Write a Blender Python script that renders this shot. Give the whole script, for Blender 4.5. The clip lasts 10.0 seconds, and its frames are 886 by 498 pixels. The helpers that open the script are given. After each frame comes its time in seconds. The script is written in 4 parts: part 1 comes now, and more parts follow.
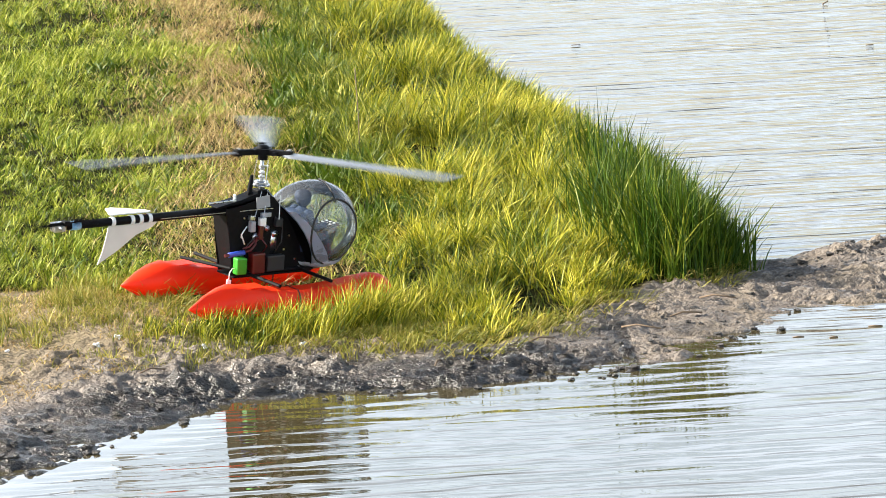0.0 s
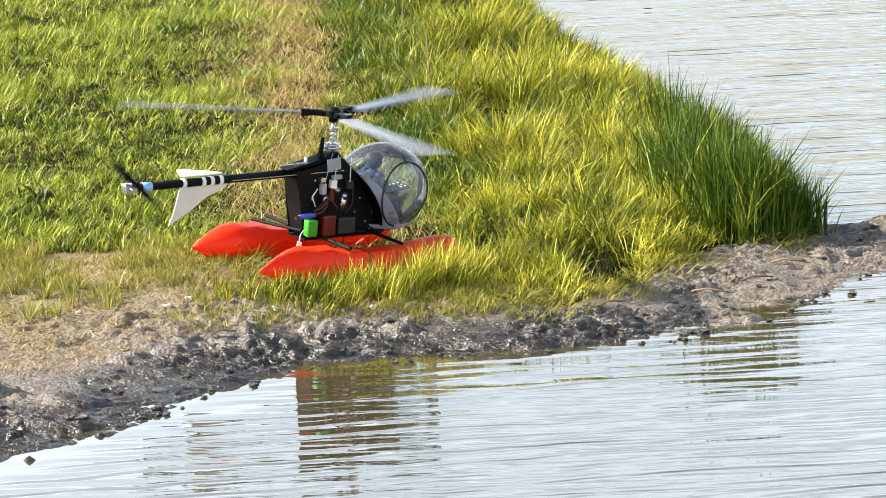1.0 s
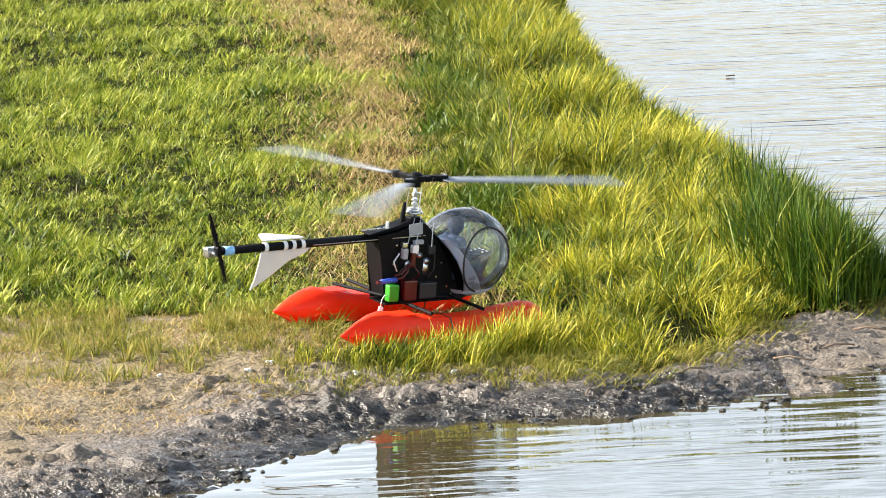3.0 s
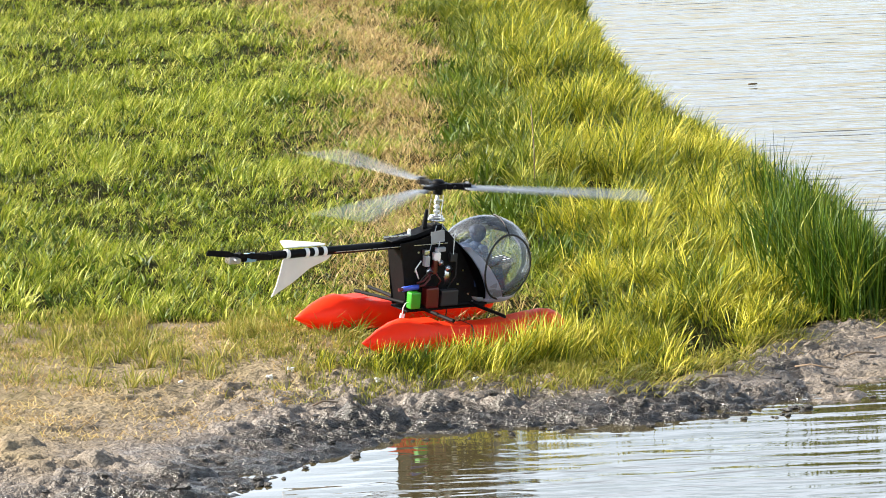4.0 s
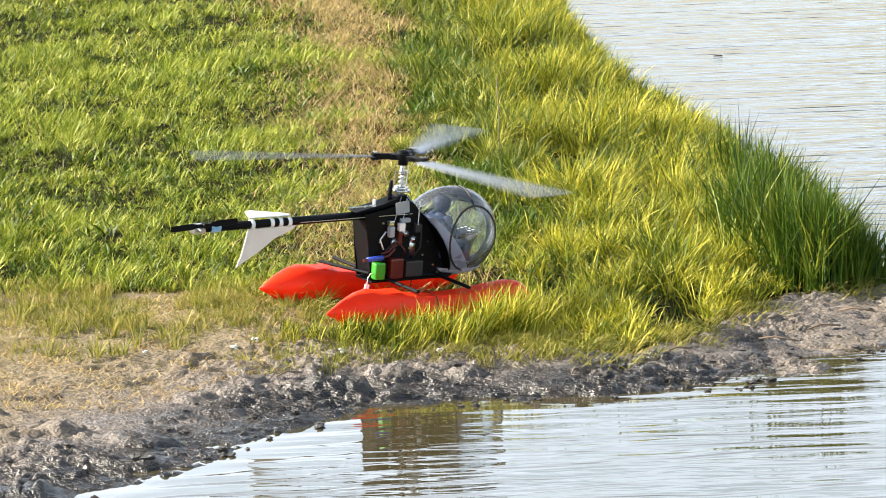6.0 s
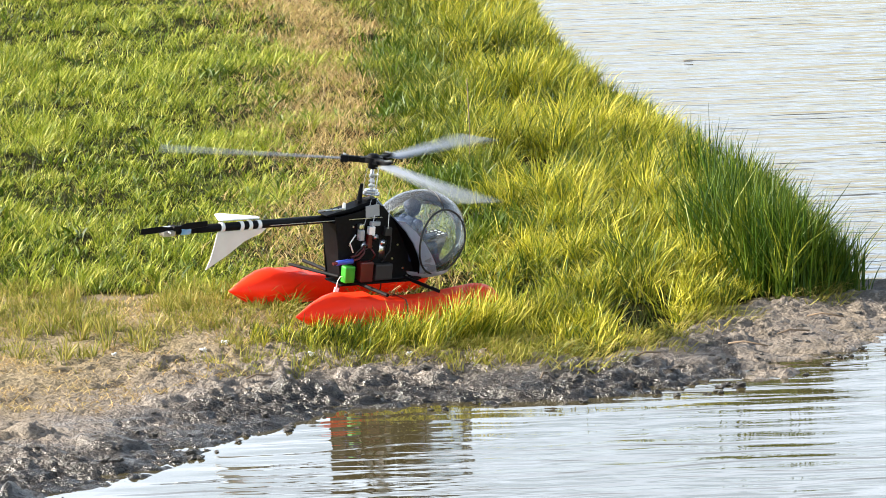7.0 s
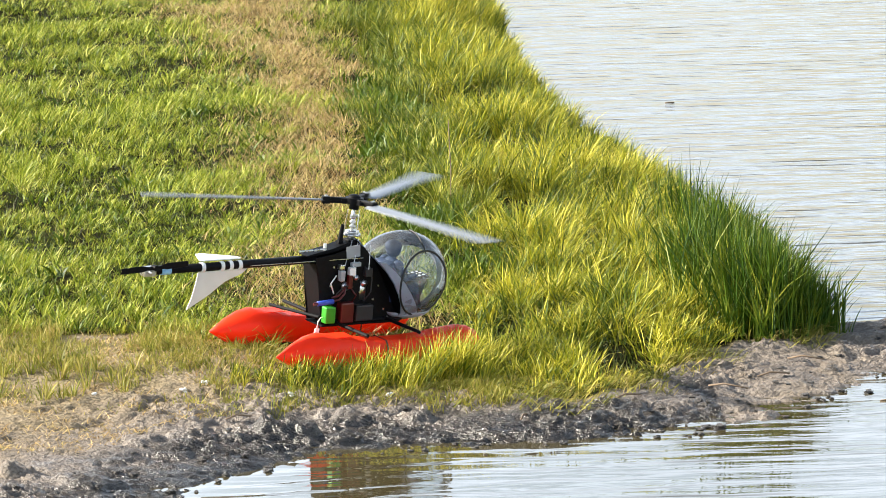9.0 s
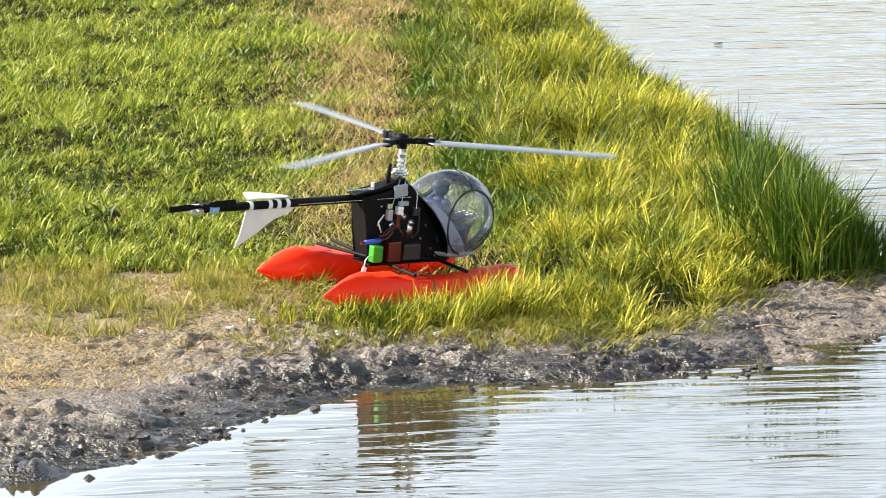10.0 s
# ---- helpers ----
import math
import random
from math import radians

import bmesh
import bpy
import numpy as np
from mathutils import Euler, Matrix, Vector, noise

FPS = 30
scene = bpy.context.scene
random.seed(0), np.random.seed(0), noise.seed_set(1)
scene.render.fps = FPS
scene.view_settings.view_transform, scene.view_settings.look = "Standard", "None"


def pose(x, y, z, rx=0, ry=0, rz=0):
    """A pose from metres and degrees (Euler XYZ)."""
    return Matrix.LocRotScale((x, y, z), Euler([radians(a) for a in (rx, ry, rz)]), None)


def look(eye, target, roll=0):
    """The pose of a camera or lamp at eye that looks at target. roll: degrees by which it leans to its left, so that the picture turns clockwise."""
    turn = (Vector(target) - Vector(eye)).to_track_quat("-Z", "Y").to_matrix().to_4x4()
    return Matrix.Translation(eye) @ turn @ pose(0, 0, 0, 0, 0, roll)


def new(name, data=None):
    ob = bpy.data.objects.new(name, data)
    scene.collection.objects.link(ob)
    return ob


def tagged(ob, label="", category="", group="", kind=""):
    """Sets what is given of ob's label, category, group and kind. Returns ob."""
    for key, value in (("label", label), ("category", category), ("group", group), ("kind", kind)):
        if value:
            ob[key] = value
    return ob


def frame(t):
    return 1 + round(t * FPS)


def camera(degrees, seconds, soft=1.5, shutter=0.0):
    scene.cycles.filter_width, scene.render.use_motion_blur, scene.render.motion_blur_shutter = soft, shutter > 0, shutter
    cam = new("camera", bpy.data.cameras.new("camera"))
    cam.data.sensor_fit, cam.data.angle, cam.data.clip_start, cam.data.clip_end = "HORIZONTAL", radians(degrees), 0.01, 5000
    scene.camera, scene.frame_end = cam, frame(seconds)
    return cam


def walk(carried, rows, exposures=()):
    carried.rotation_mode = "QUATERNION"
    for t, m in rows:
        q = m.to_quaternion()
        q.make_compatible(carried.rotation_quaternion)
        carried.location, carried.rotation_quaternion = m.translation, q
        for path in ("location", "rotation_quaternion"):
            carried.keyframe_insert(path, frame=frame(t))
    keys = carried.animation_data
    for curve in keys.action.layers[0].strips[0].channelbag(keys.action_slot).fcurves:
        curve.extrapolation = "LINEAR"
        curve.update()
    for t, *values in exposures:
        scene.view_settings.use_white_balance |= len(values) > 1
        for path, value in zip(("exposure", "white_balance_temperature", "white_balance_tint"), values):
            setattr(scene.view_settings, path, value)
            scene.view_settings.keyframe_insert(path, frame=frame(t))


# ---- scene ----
EYE = (0.0, -16.0, 3.05)
# seconds, yaw to the right, pitch, roll, in degrees: a hand-held long lens that pans and tilts from one spot
AIM = [
    (0.0, 2.272, -9.870, -2.81), (0.1, 2.293, -9.921, -2.83), (0.2, 2.194, -9.971, -2.85), (0.3, 1.928, -10.022, -2.87),
    (0.5, 1.527, -10.123, -2.90), (0.6, 1.437, -10.159, -2.87), (0.7, 1.448, -10.241, -2.83), (0.8, 1.266, -10.231, -2.80),
    (0.9, 1.321, -10.266, -2.77), (1.0, 1.328, -10.302, -2.73), (1.1, 1.019, -10.286, -2.73), (1.2, 0.606, -10.270, -2.74),
    (1.3, 0.530, -10.254, -2.74), (1.4, 0.491, -10.237, -2.74), (1.5, 0.421, -10.221, -2.74), (1.9, 0.735, -9.874, -2.56),
    (2.0, 0.724, -9.787, -2.52), (2.2, 0.773, -9.693, -2.52), (2.5, 0.846, -9.665, -2.53), (2.7, 0.512, -9.565, -2.53),
    (2.8, 0.439, -9.515, -2.53), (3.0, 0.307, -9.415, -2.53), (3.1, 0.238, -9.350, -2.51), (3.2, 0.287, -9.285, -2.49),
    (4.3, -0.097, -9.352, -2.38), (4.4, -0.132, -9.674, -2.37), (4.5, -0.167, -9.949, -2.36), (4.6, -0.223, -9.949, -2.36),
    (5.0, -0.104, -9.951, -2.37), (5.2, -0.075, -9.892, -2.31), (5.3, 0.016, -9.906, -2.29), (5.5, 0.095, -9.803, -2.23),
    (5.7, 0.170, -9.762, -2.19), (5.8, 0.268, -9.741, -2.18), (5.9, 0.341, -9.720, -2.16), (6.0, 0.471, -9.700, -2.14),
    (6.2, 0.643, -9.698, -2.09), (7.3, 0.867, -9.660, -1.80), (7.5, 0.799, -9.683, -1.75), (8.0, 0.693, -9.546, -1.65),
    (8.2, 0.722, -9.466, -1.72), (8.5, 0.901, -9.347, -1.83), (8.7, 0.946, -9.267, -1.72), (9.0, 1.133, -9.147, -1.55),
    (9.2, 1.159, -9.062, -1.63), (9.3, 1.175, -9.080, -1.67), (9.4, 1.281, -9.169, -1.71), (9.5, 0.945, -9.281, -1.75),
    (9.6, 0.708, -9.516, -1.68), (9.7, 0.579, -9.800, -1.61), (9.8, 0.414, -9.886, -1.54), (9.9, 0.372, -9.883, -1.47),
    (10.0, 0.494, -9.909, -1.40),
]


def aimed(yaw, pitch, roll):
    a, b = radians(yaw), radians(pitch)
    way = Vector((math.sin(a) * math.cos(b), math.cos(a) * math.cos(b), math.sin(b)))
    return look(EYE, Vector(EYE) + way * 10, roll)


cam = camera(11.345, 10.0, soft=0.5, shutter=0.22)
walk(cam, [(t, aimed(a, b, c)) for t, a, b, c in AIM], exposures=[(0.0, 1.70, 6560, 9), (10.0, 1.70, 6560, 9)])

# ---- daylight: high sun behind the bank, to the left ----
SUN_AZ, SUN_EL = -78.0, 32.0
world = bpy.data.worlds.new("sky")
scene.world = world
world.use_nodes = True
wn = world.node_tree
sky = wn.nodes.new("ShaderNodeTexSky")
sky.sky_type, sky.sun_disc = "NISHITA", False
sky.sun_elevation, sky.sun_rotation = radians(SUN_EL), radians(SUN_AZ)
sky.air_density, sky.dust_density, sky.ozone_density = 1.2, 0.6, 1.0
wn.nodes["Background"].inputs["Strength"].default_value = 0.05
# banks of bright broken cloud all round, low over the horizon, under a clear zenith
way = wn.nodes.new("ShaderNodeTexCoord")
split = wn.nodes.new("ShaderNodeSeparateXYZ")
wn.links.new(way.outputs["Generated"], split.inputs[0])
rise = wn.nodes.new("ShaderNodeMath")
rise.operation, rise.inputs[1].default_value = "ADD", 0.18
wn.links.new(split.outputs["Z"], rise.inputs[0])
layer = wn.nodes.new("ShaderNodeVectorMath")
layer.operation = "DIVIDE"
wn.links.new(way.outputs["Generated"], layer.inputs[0])
wn.links.new(rise.outputs[0], layer.inputs[1])
cloud = wn.nodes.new("ShaderNodeTexNoise")
cloud.inputs["Scale"].default_value, cloud.inputs["Detail"].default_value = 1.5, 5
wn.links.new(layer.outputs[0], cloud.inputs["Vector"])
cover = wn.nodes.new("ShaderNodeMapRange")
for k, v in (("From Min", 0.36), ("From Max", 0.58), ("To Min", 0.35), ("To Max", 0.95)):
    cover.inputs[k].default_value = v
wn.links.new(cloud.outputs["Fac"], cover.inputs["Value"])
low = wn.nodes.new("ShaderNodeValToRGB")
for k, (pos, v) in enumerate(((0.07, 0.12), (0.24, 1.0), (0.36, 0.85), (0.55, 0.0))):
    e = low.color_ramp.elements[k] if k < 2 else low.color_ramp.elements.new(pos)
    e.position, e.color = pos, (v, v, v, 1)
wn.links.new(split.outputs["Z"], low.inputs["Fac"])
bank = wn.nodes.new("ShaderNodeMath")
bank.operation = "MULTIPLY"
wn.links.new(cover.outputs[0], bank.inputs[0])
wn.links.new(low.outputs[0], bank.inputs[1])
veil = wn.nodes.new("ShaderNodeMix")
veil.data_type = "RGBA"
veil.inputs["B"].default_value = (18.0, 20.5, 24.0, 1)
wn.links.new(bank.outputs[0], veil.inputs["Factor"])
wn.links.new(sky.outputs[0], veil.inputs["A"])
wn.links.new(veil.outputs["Result"], wn.nodes["Background"].inputs["Color"])
sun_data = bpy.data.lights.new("sun", "SUN")
sun_data.energy, sun_data.angle, sun_data.color = 5.0, radians(0.55), (1.0, 0.93, 0.81)
sun = new("sun", sun_data)
_s = Vector((math.sin(radians(SUN_AZ)) * math.cos(radians(SUN_EL)), math.cos(radians(SUN_AZ)) * math.cos(radians(SUN_EL)), math.sin(radians(SUN_EL))))
sun.matrix_world = look(_s * 30, (0, 0, 0))


# ---- materials ----
def mat(name, color, rough=0.5, metal=0.0, vary=0.15, scale=30.0, bump=0.0, bump_scale=80.0, spec=0.5, coat=0.0):
    m = bpy.data.materials.new(name)
    m.use_nodes = True
    n, l = m.node_tree.nodes, m.node_tree.links
    p = n["Principled BSDF"]
    p.inputs["Roughness"].default_value, p.inputs["Metallic"].default_value = rough, metal
    p.inputs["Specular IOR Level"].default_value = spec
    p.inputs["Coat Weight"].default_value = coat
    tc = n.new("ShaderNodeTexCoord")
    nz = n.new("ShaderNodeTexNoise")
    nz.inputs["Scale"].default_value, nz.inputs["Detail"].default_value = scale, 5
    l.new(tc.outputs["Object"], nz.inputs["Vector"])
    r = n.new("ShaderNodeValToRGB")
    r.color_ramp.elements[0].position, r.color_ramp.elements[1].position = 0.3, 0.7
    r.color_ramp.elements[0].color = (*[c * (1 - vary) for c in color], 1)
    r.color_ramp.elements[1].color = (*[min(1, c * (1 + vary)) for c in color], 1)
    l.new(nz.outputs["Fac"], r.inputs["Fac"])
    l.new(r.outputs["Color"], p.inputs["Base Color"])
    rr = n.new("ShaderNodeMapRange")
    rr.inputs["To Min"].default_value, rr.inputs["To Max"].default_value = max(0.02, rough - 0.08), min(1, rough + 0.1)
    l.new(nz.outputs["Fac"], rr.inputs["Value"])
    l.new(rr.outputs[0], p.inputs["Roughness"])
    if bump:
        n2 = n.new("ShaderNodeTexNoise")
        n2.inputs["Scale"].default_value, n2.inputs["Detail"].default_value = bump_scale, 4
        l.new(tc.outputs["Object"], n2.inputs["Vector"])
        b = n.new("ShaderNodeBump")
        b.inputs["Strength"].default_value, b.inputs["Distance"].default_value = bump, 0.004
        l.new(n2.outputs["Fac"], b.inputs["Height"])
        l.new(b.outputs[0], p.inputs["Normal"])
    return m


def grass_mat(name, colors, trans=0.45, rough=0.5, patch=1.6):
    """Blades: a ramp of colours picked per blade and by wide patches of the ground, with light shining through."""
    m = bpy.data.materials.new(name)
    m.use_nodes = True
    n, l = m.node_tree.nodes, m.node_tree.links
    p = n["Principled BSDF"]
    out = n["Material Output"]
    p.inputs["Roughness"].default_value = rough
    p.inputs["Specular IOR Level"].default_value = 0.2
    geo = n.new("ShaderNodeNewGeometry")
    tc = n.new("ShaderNodeTexCoord")
    nz = n.new("ShaderNodeTexNoise")
    nz.inputs["Scale"].default_value, nz.inputs["Detail"].default_value = patch, 3
    l.new(tc.outputs["Object"], nz.inputs["Vector"])
    k = n.new("ShaderNodeMapRange")
    k.inputs["From Min"].default_value, k.inputs["From Max"].default_value = 0.3, 0.7
    l.new(nz.outputs["Fac"], k.inputs["Value"])
    mx = n.new("ShaderNodeMath")
    mx.operation = "MULTIPLY_ADD"
    mx.inputs[1].default_value = 0.68
    l.new(geo.outputs["Random Per Island"], mx.inputs[0])
    m2 = n.new("ShaderNodeMath")
    m2.operation = "MULTIPLY"
    m2.inputs[1].default_value = 0.32
    l.new(k.outputs[0], m2.inputs[0])
    l.new(m2.outputs[0], mx.inputs[2])
    r = n.new("ShaderNodeValToRGB")
    els = r.color_ramp.elements
    for i, c in enumerate(colors):
        e = els[i] if i < 2 else els.new(0.5)
        e.position, e.color = i / (len(colors) - 1), (*c, 1)
    for i, c in enumerate(colors):
        els[i].position, els[i].color = i / (len(colors) - 1), (*c, 1)
    l.new(mx.outputs[0], r.inputs["Fac"])
    l.new(r.outputs["Color"], p.inputs["Base Color"])
    t = n.new("ShaderNodeBsdfTranslucent")
    l.new(r.outputs["Color"], t.inputs["Color"])
    s = n.new("ShaderNodeMixShader")
    s.inputs[0].default_value = trans
    l.new(p.outputs[0], s.inputs[1])
    l.new(t.outputs[0], s.inputs[2])
    l.new(s.outputs[0], out.inputs["Surface"])
    return m


# Ramp ends stretched dark and pale: shaded gaps and sunlit tips as blade colour.
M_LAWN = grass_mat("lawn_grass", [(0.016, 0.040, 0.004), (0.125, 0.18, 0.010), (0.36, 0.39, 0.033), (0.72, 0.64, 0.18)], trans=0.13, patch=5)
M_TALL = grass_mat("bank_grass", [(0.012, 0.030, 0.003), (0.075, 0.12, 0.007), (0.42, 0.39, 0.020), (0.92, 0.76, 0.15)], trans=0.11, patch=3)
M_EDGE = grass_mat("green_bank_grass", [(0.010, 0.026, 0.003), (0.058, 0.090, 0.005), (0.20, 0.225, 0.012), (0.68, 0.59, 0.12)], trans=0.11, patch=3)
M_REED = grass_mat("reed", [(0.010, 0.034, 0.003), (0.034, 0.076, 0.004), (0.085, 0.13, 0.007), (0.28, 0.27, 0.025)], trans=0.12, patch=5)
# Undergrowth ramp kept darker than the tufts: shade between blades as colour.
M_SHADED_MAT = grass_mat("shaded_mat_grass", [(0.014, 0.026, 0.003), (0.035, 0.055, 0.005), (0.09, 0.11, 0.010), (0.24, 0.18, 0.05)], trans=0.06, patch=5)
M_DEAD = grass_mat("dead_grass", [(0.12, 0.07, 0.028), (0.34, 0.22, 0.08), (0.56, 0.41, 0.18), (0.30, 0.27, 0.06)], trans=0.2, patch=6)
M_TUFT = grass_mat("tuft_grass", [(0.06, 0.08, 0.012), (0.18, 0.19, 0.025), (0.34, 0.30, 0.06), (0.46, 0.33, 0.13)], trans=0.3, patch=6)
M_LEAF = grass_mat("weed_leaf", [(0.022, 0.050, 0.004), (0.06, 0.10, 0.006), (0.16, 0.20, 0.02)], trans=0.2, patch=9)



def ground_mat():
    """Wet mud by the water, drier trodden earth above it, shade-darkened soil under the grass: told apart by the height
    over the water.
    """
    m = bpy.data.materials.new("bank_earth")
    m.use_nodes = True
    n, l = m.node_tree.nodes, m.node_tree.links
    p = n["Principled BSDF"]
    tc = n.new("ShaderNodeTexCoord")
    at = n.new("ShaderNodeAttribute")
    at.attribute_name = "dry"
    big = n.new("ShaderNodeTexNoise")
    big.inputs["Scale"].default_value, big.inputs["Detail"].default_value = 5.0, 6
    fine = n.new("ShaderNodeTexNoise")
    fine.inputs["Scale"].default_value, fine.inputs["Detail"].default_value = 95.0, 6
    l.new(tc.outputs["Object"], big.inputs["Vector"])
    flat_grain = n.new("ShaderNodeMapping")
    flat_grain.inputs["Scale"].default_value = (0.8, 1.25, 1.1)
    l.new(tc.outputs["Object"], flat_grain.inputs["Vector"])
    l.new(flat_grain.outputs[0], fine.inputs["Vector"])
    a = n.new("ShaderNodeMath")
    a.operation = "MULTIPLY_ADD"
    a.inputs[1].default_value, a.inputs[2].default_value = 0.5, -0.25
    l.new(big.outputs["Fac"], a.inputs[0])
    b = n.new("ShaderNodeMath")
    b.operation = "ADD"
    l.new(at.outputs["Fac"], b.inputs[0])
    l.new(a.outputs[0], b.inputs[1])
    ramp = n.new("ShaderNodeValToRGB")
    e = ramp.color_ramp.elements
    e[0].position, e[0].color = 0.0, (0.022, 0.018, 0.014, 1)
    # Soil end set near-black: the shade in gaps between blades is in its colour.
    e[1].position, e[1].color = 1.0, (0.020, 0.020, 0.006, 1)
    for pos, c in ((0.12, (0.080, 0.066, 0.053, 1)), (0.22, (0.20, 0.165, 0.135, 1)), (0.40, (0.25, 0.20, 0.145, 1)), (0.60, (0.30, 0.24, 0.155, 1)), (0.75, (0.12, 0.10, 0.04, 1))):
        k = e.new(pos)
        k.color = c
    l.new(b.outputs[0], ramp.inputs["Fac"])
    # Pits of the fine grain darkened in the colour, like shade in crevices.
    mul = n.new("ShaderNodeMix")
    mul.data_type, mul.blend_type = "RGBA", "MULTIPLY"
    mul.inputs["Factor"].default_value = 0.6
    fr = n.new("ShaderNodeValToRGB")
    fr.color_ramp.elements[0].position, fr.color_ramp.elements[1].position = 0.3, 0.65
    fr.color_ramp.elements[0].color, fr.color_ramp.elements[1].color = (0.25, 0.23, 0.22, 1), (1, 1, 1, 1)
    l.new(fine.outputs["Fac"], fr.inputs["Fac"])
    l.new(ramp.outputs["Color"], mul.inputs["A"])
    l.new(fr.outputs["Color"], mul.inputs["B"])
    l.new(mul.outputs["Result"], p.inputs["Base Color"])
    ro = n.new("ShaderNodeMapRange")
    ro.inputs["From Min"].default_value, ro.inputs["From Max"].default_value = 0.1, 0.5
    ro.inputs["To Min"].default_value, ro.inputs["To Max"].default_value = 0.28, 0.95
    l.new(b.outputs[0], ro.inputs["Value"])
    l.new(ro.outputs[0], p.inputs["Roughness"])
    bp = n.new("ShaderNodeBump")
    sp = n.new("ShaderNodeMapRange")
    sp.inputs["From Min"].default_value, sp.inputs["From Max"].default_value = 0.15, 0.6
    sp.inputs["To Min"].default_value, sp.inputs["To Max"].default_value = 0.6, 0.03
    l.new(b.outputs[0], sp.inputs["Value"])
    l.new(sp.outputs[0], p.inputs["Specular IOR Level"])
    bp.inputs["Strength"].default_value, bp.inputs["Distance"].default_value = 1.0, 0.015
    l.new(fine.outputs["Fac"], bp.inputs["Height"])
    l.new(bp.outputs[0], p.inputs["Normal"])
    return m


def water_mat():
    """Murky brown pond water: sheltered ripples by the bank, rougher wind-blown water farther out."""
    m = bpy.data.materials.new("pond_water")
    m.use_nodes = True
    n, l = m.node_tree.nodes, m.node_tree.links
    p = n["Principled BSDF"]
    p.inputs["Base Color"].default_value = (0.050, 0.041, 0.020, 1)
    p.inputs["Roughness"].default_value, p.inputs["IOR"].default_value = 0.03, 1.42
    p.inputs["Specular IOR Level"].default_value = 1.0
    tc = n.new("ShaderNodeTexCoord")

    def math_node(op, a, b, c=None):
        k = n.new("ShaderNodeMath")
        k.operation = op
        for i, v in enumerate((a, b, c)):
            if v is None:
                continue
            if isinstance(v, (int, float)):
                k.inputs[i].default_value = v
            else:
                l.new(v, k.inputs[i])
        return k.outputs[0]

    def mapped(sx, sy, turn):
        mp = n.new("ShaderNodeMapping")
        mp.inputs["Scale"].default_value, mp.inputs["Rotation"].default_value = (sx, sy, 1), (0, 0, radians(turn))
        l.new(tc.outputs["Object"], mp.inputs["Vector"])
        return mp.outputs[0]

    def noisy(sx, sy, turn, detail=2, twist=0.4):
        nz = n.new("ShaderNodeTexNoise")
        nz.inputs["Scale"].default_value, nz.inputs["Detail"].default_value, nz.inputs["Distortion"].default_value = 1.0, detail, twist
        l.new(mapped(sx, sy, turn), nz.inputs["Vector"])
        return nz.outputs["Fac"]

    def ranged(v, a, b, c, d):
        r = n.new("ShaderNodeMapRange")
        for k, x in (("From Min", a), ("From Max", b), ("To Min", c), ("To Max", d)):
            r.inputs[k].default_value = x
        l.new(v, r.inputs["Value"])
        return r.outputs[0]

    xyz = n.new("ShaderNodeSeparateXYZ")
    l.new(tc.outputs["Object"], xyz.inputs[0])
    place = n.new("ShaderNodeNewGeometry")
    at = n.new("ShaderNodeSeparateXYZ")
    l.new(place.outputs["Position"], at.inputs[0])
    lines = [math_node("MULTIPLY_ADD", at.outputs["X"], slope, base) for slope, base in ((1.64, -0.95), (0.23, -1.20), (1.07, -2.13))]
    bank = math_node("MAXIMUM", math_node("MINIMUM", lines[0], lines[1]), lines[2])
    calm = ranged(math_node("SUBTRACT", bank, at.outputs["Y"]), 0.0, 0.75, 0.12, 1.0)
    calm = math_node("MAXIMUM", calm, ranged(at.outputs["X"], 0.55, 1.05, 0.0, 1.0))
    open_water = ranged(math_node("MULTIPLY_ADD", xyz.outputs["X"], 0.6, xyz.outputs["Y"]), -0.6, 3.5, 0.0, 1.0)
    h = 0.0
    for scale, turn, twist, amp in ((1.9, -6, 4.5, 0.0034), (3.3, 3, 6.0, 0.0011)):
        wv = n.new("ShaderNodeTexWave")
        wv.wave_type, wv.bands_direction, wv.wave_profile = "BANDS", "Y", "SAW"
        l.new(mapped(0.75, 1, turn), wv.inputs["Vector"])
        for k, v in (("Scale", scale), ("Distortion", twist), ("Detail", 2.0), ("Detail Scale", 0.9), ("Detail Roughness", 0.55)):
            wv.inputs[k].default_value = v
        steep = n.new("ShaderNodeValToRGB")
        steep.color_ramp.interpolation = "EASE"
        for k, (pos, v) in enumerate(((0.0, 0.0), (0.26, 1.0), (1.0, 0.0))):
            e = steep.color_ramp.elements[k] if k < 2 else steep.color_ramp.elements.new(pos)
            e.position, e.color = pos, (v, v, v, 1)
        l.new(wv.outputs["Fac"], steep.inputs["Fac"])
        gust = ranged(noisy(0.8, 1.3, turn), 0.35, 0.65, 0.2 * amp, amp)
        h = math_node("MULTIPLY_ADD", steep.outputs["Color"], gust, h)
    for sx, sy, amp, more in ((0.6, 2.4, 0.004, 0.024), (1.6, 9.0, 0.0015, 0.017), (5.0, 22.0, 0.0007, 0.0040)):
        h = math_node("MULTIPLY_ADD", noisy(sx, sy, -6), ranged(open_water, 0.0, 1.0, amp, amp + more), h)
    bp = n.new("ShaderNodeBump")
    bp.inputs["Strength"].default_value, bp.inputs["Distance"].default_value = 1.0, 1.0
    l.new(math_node("MULTIPLY", h, calm), bp.inputs["Height"])
    l.new(bp.outputs[0], p.inputs["Normal"])
    return m


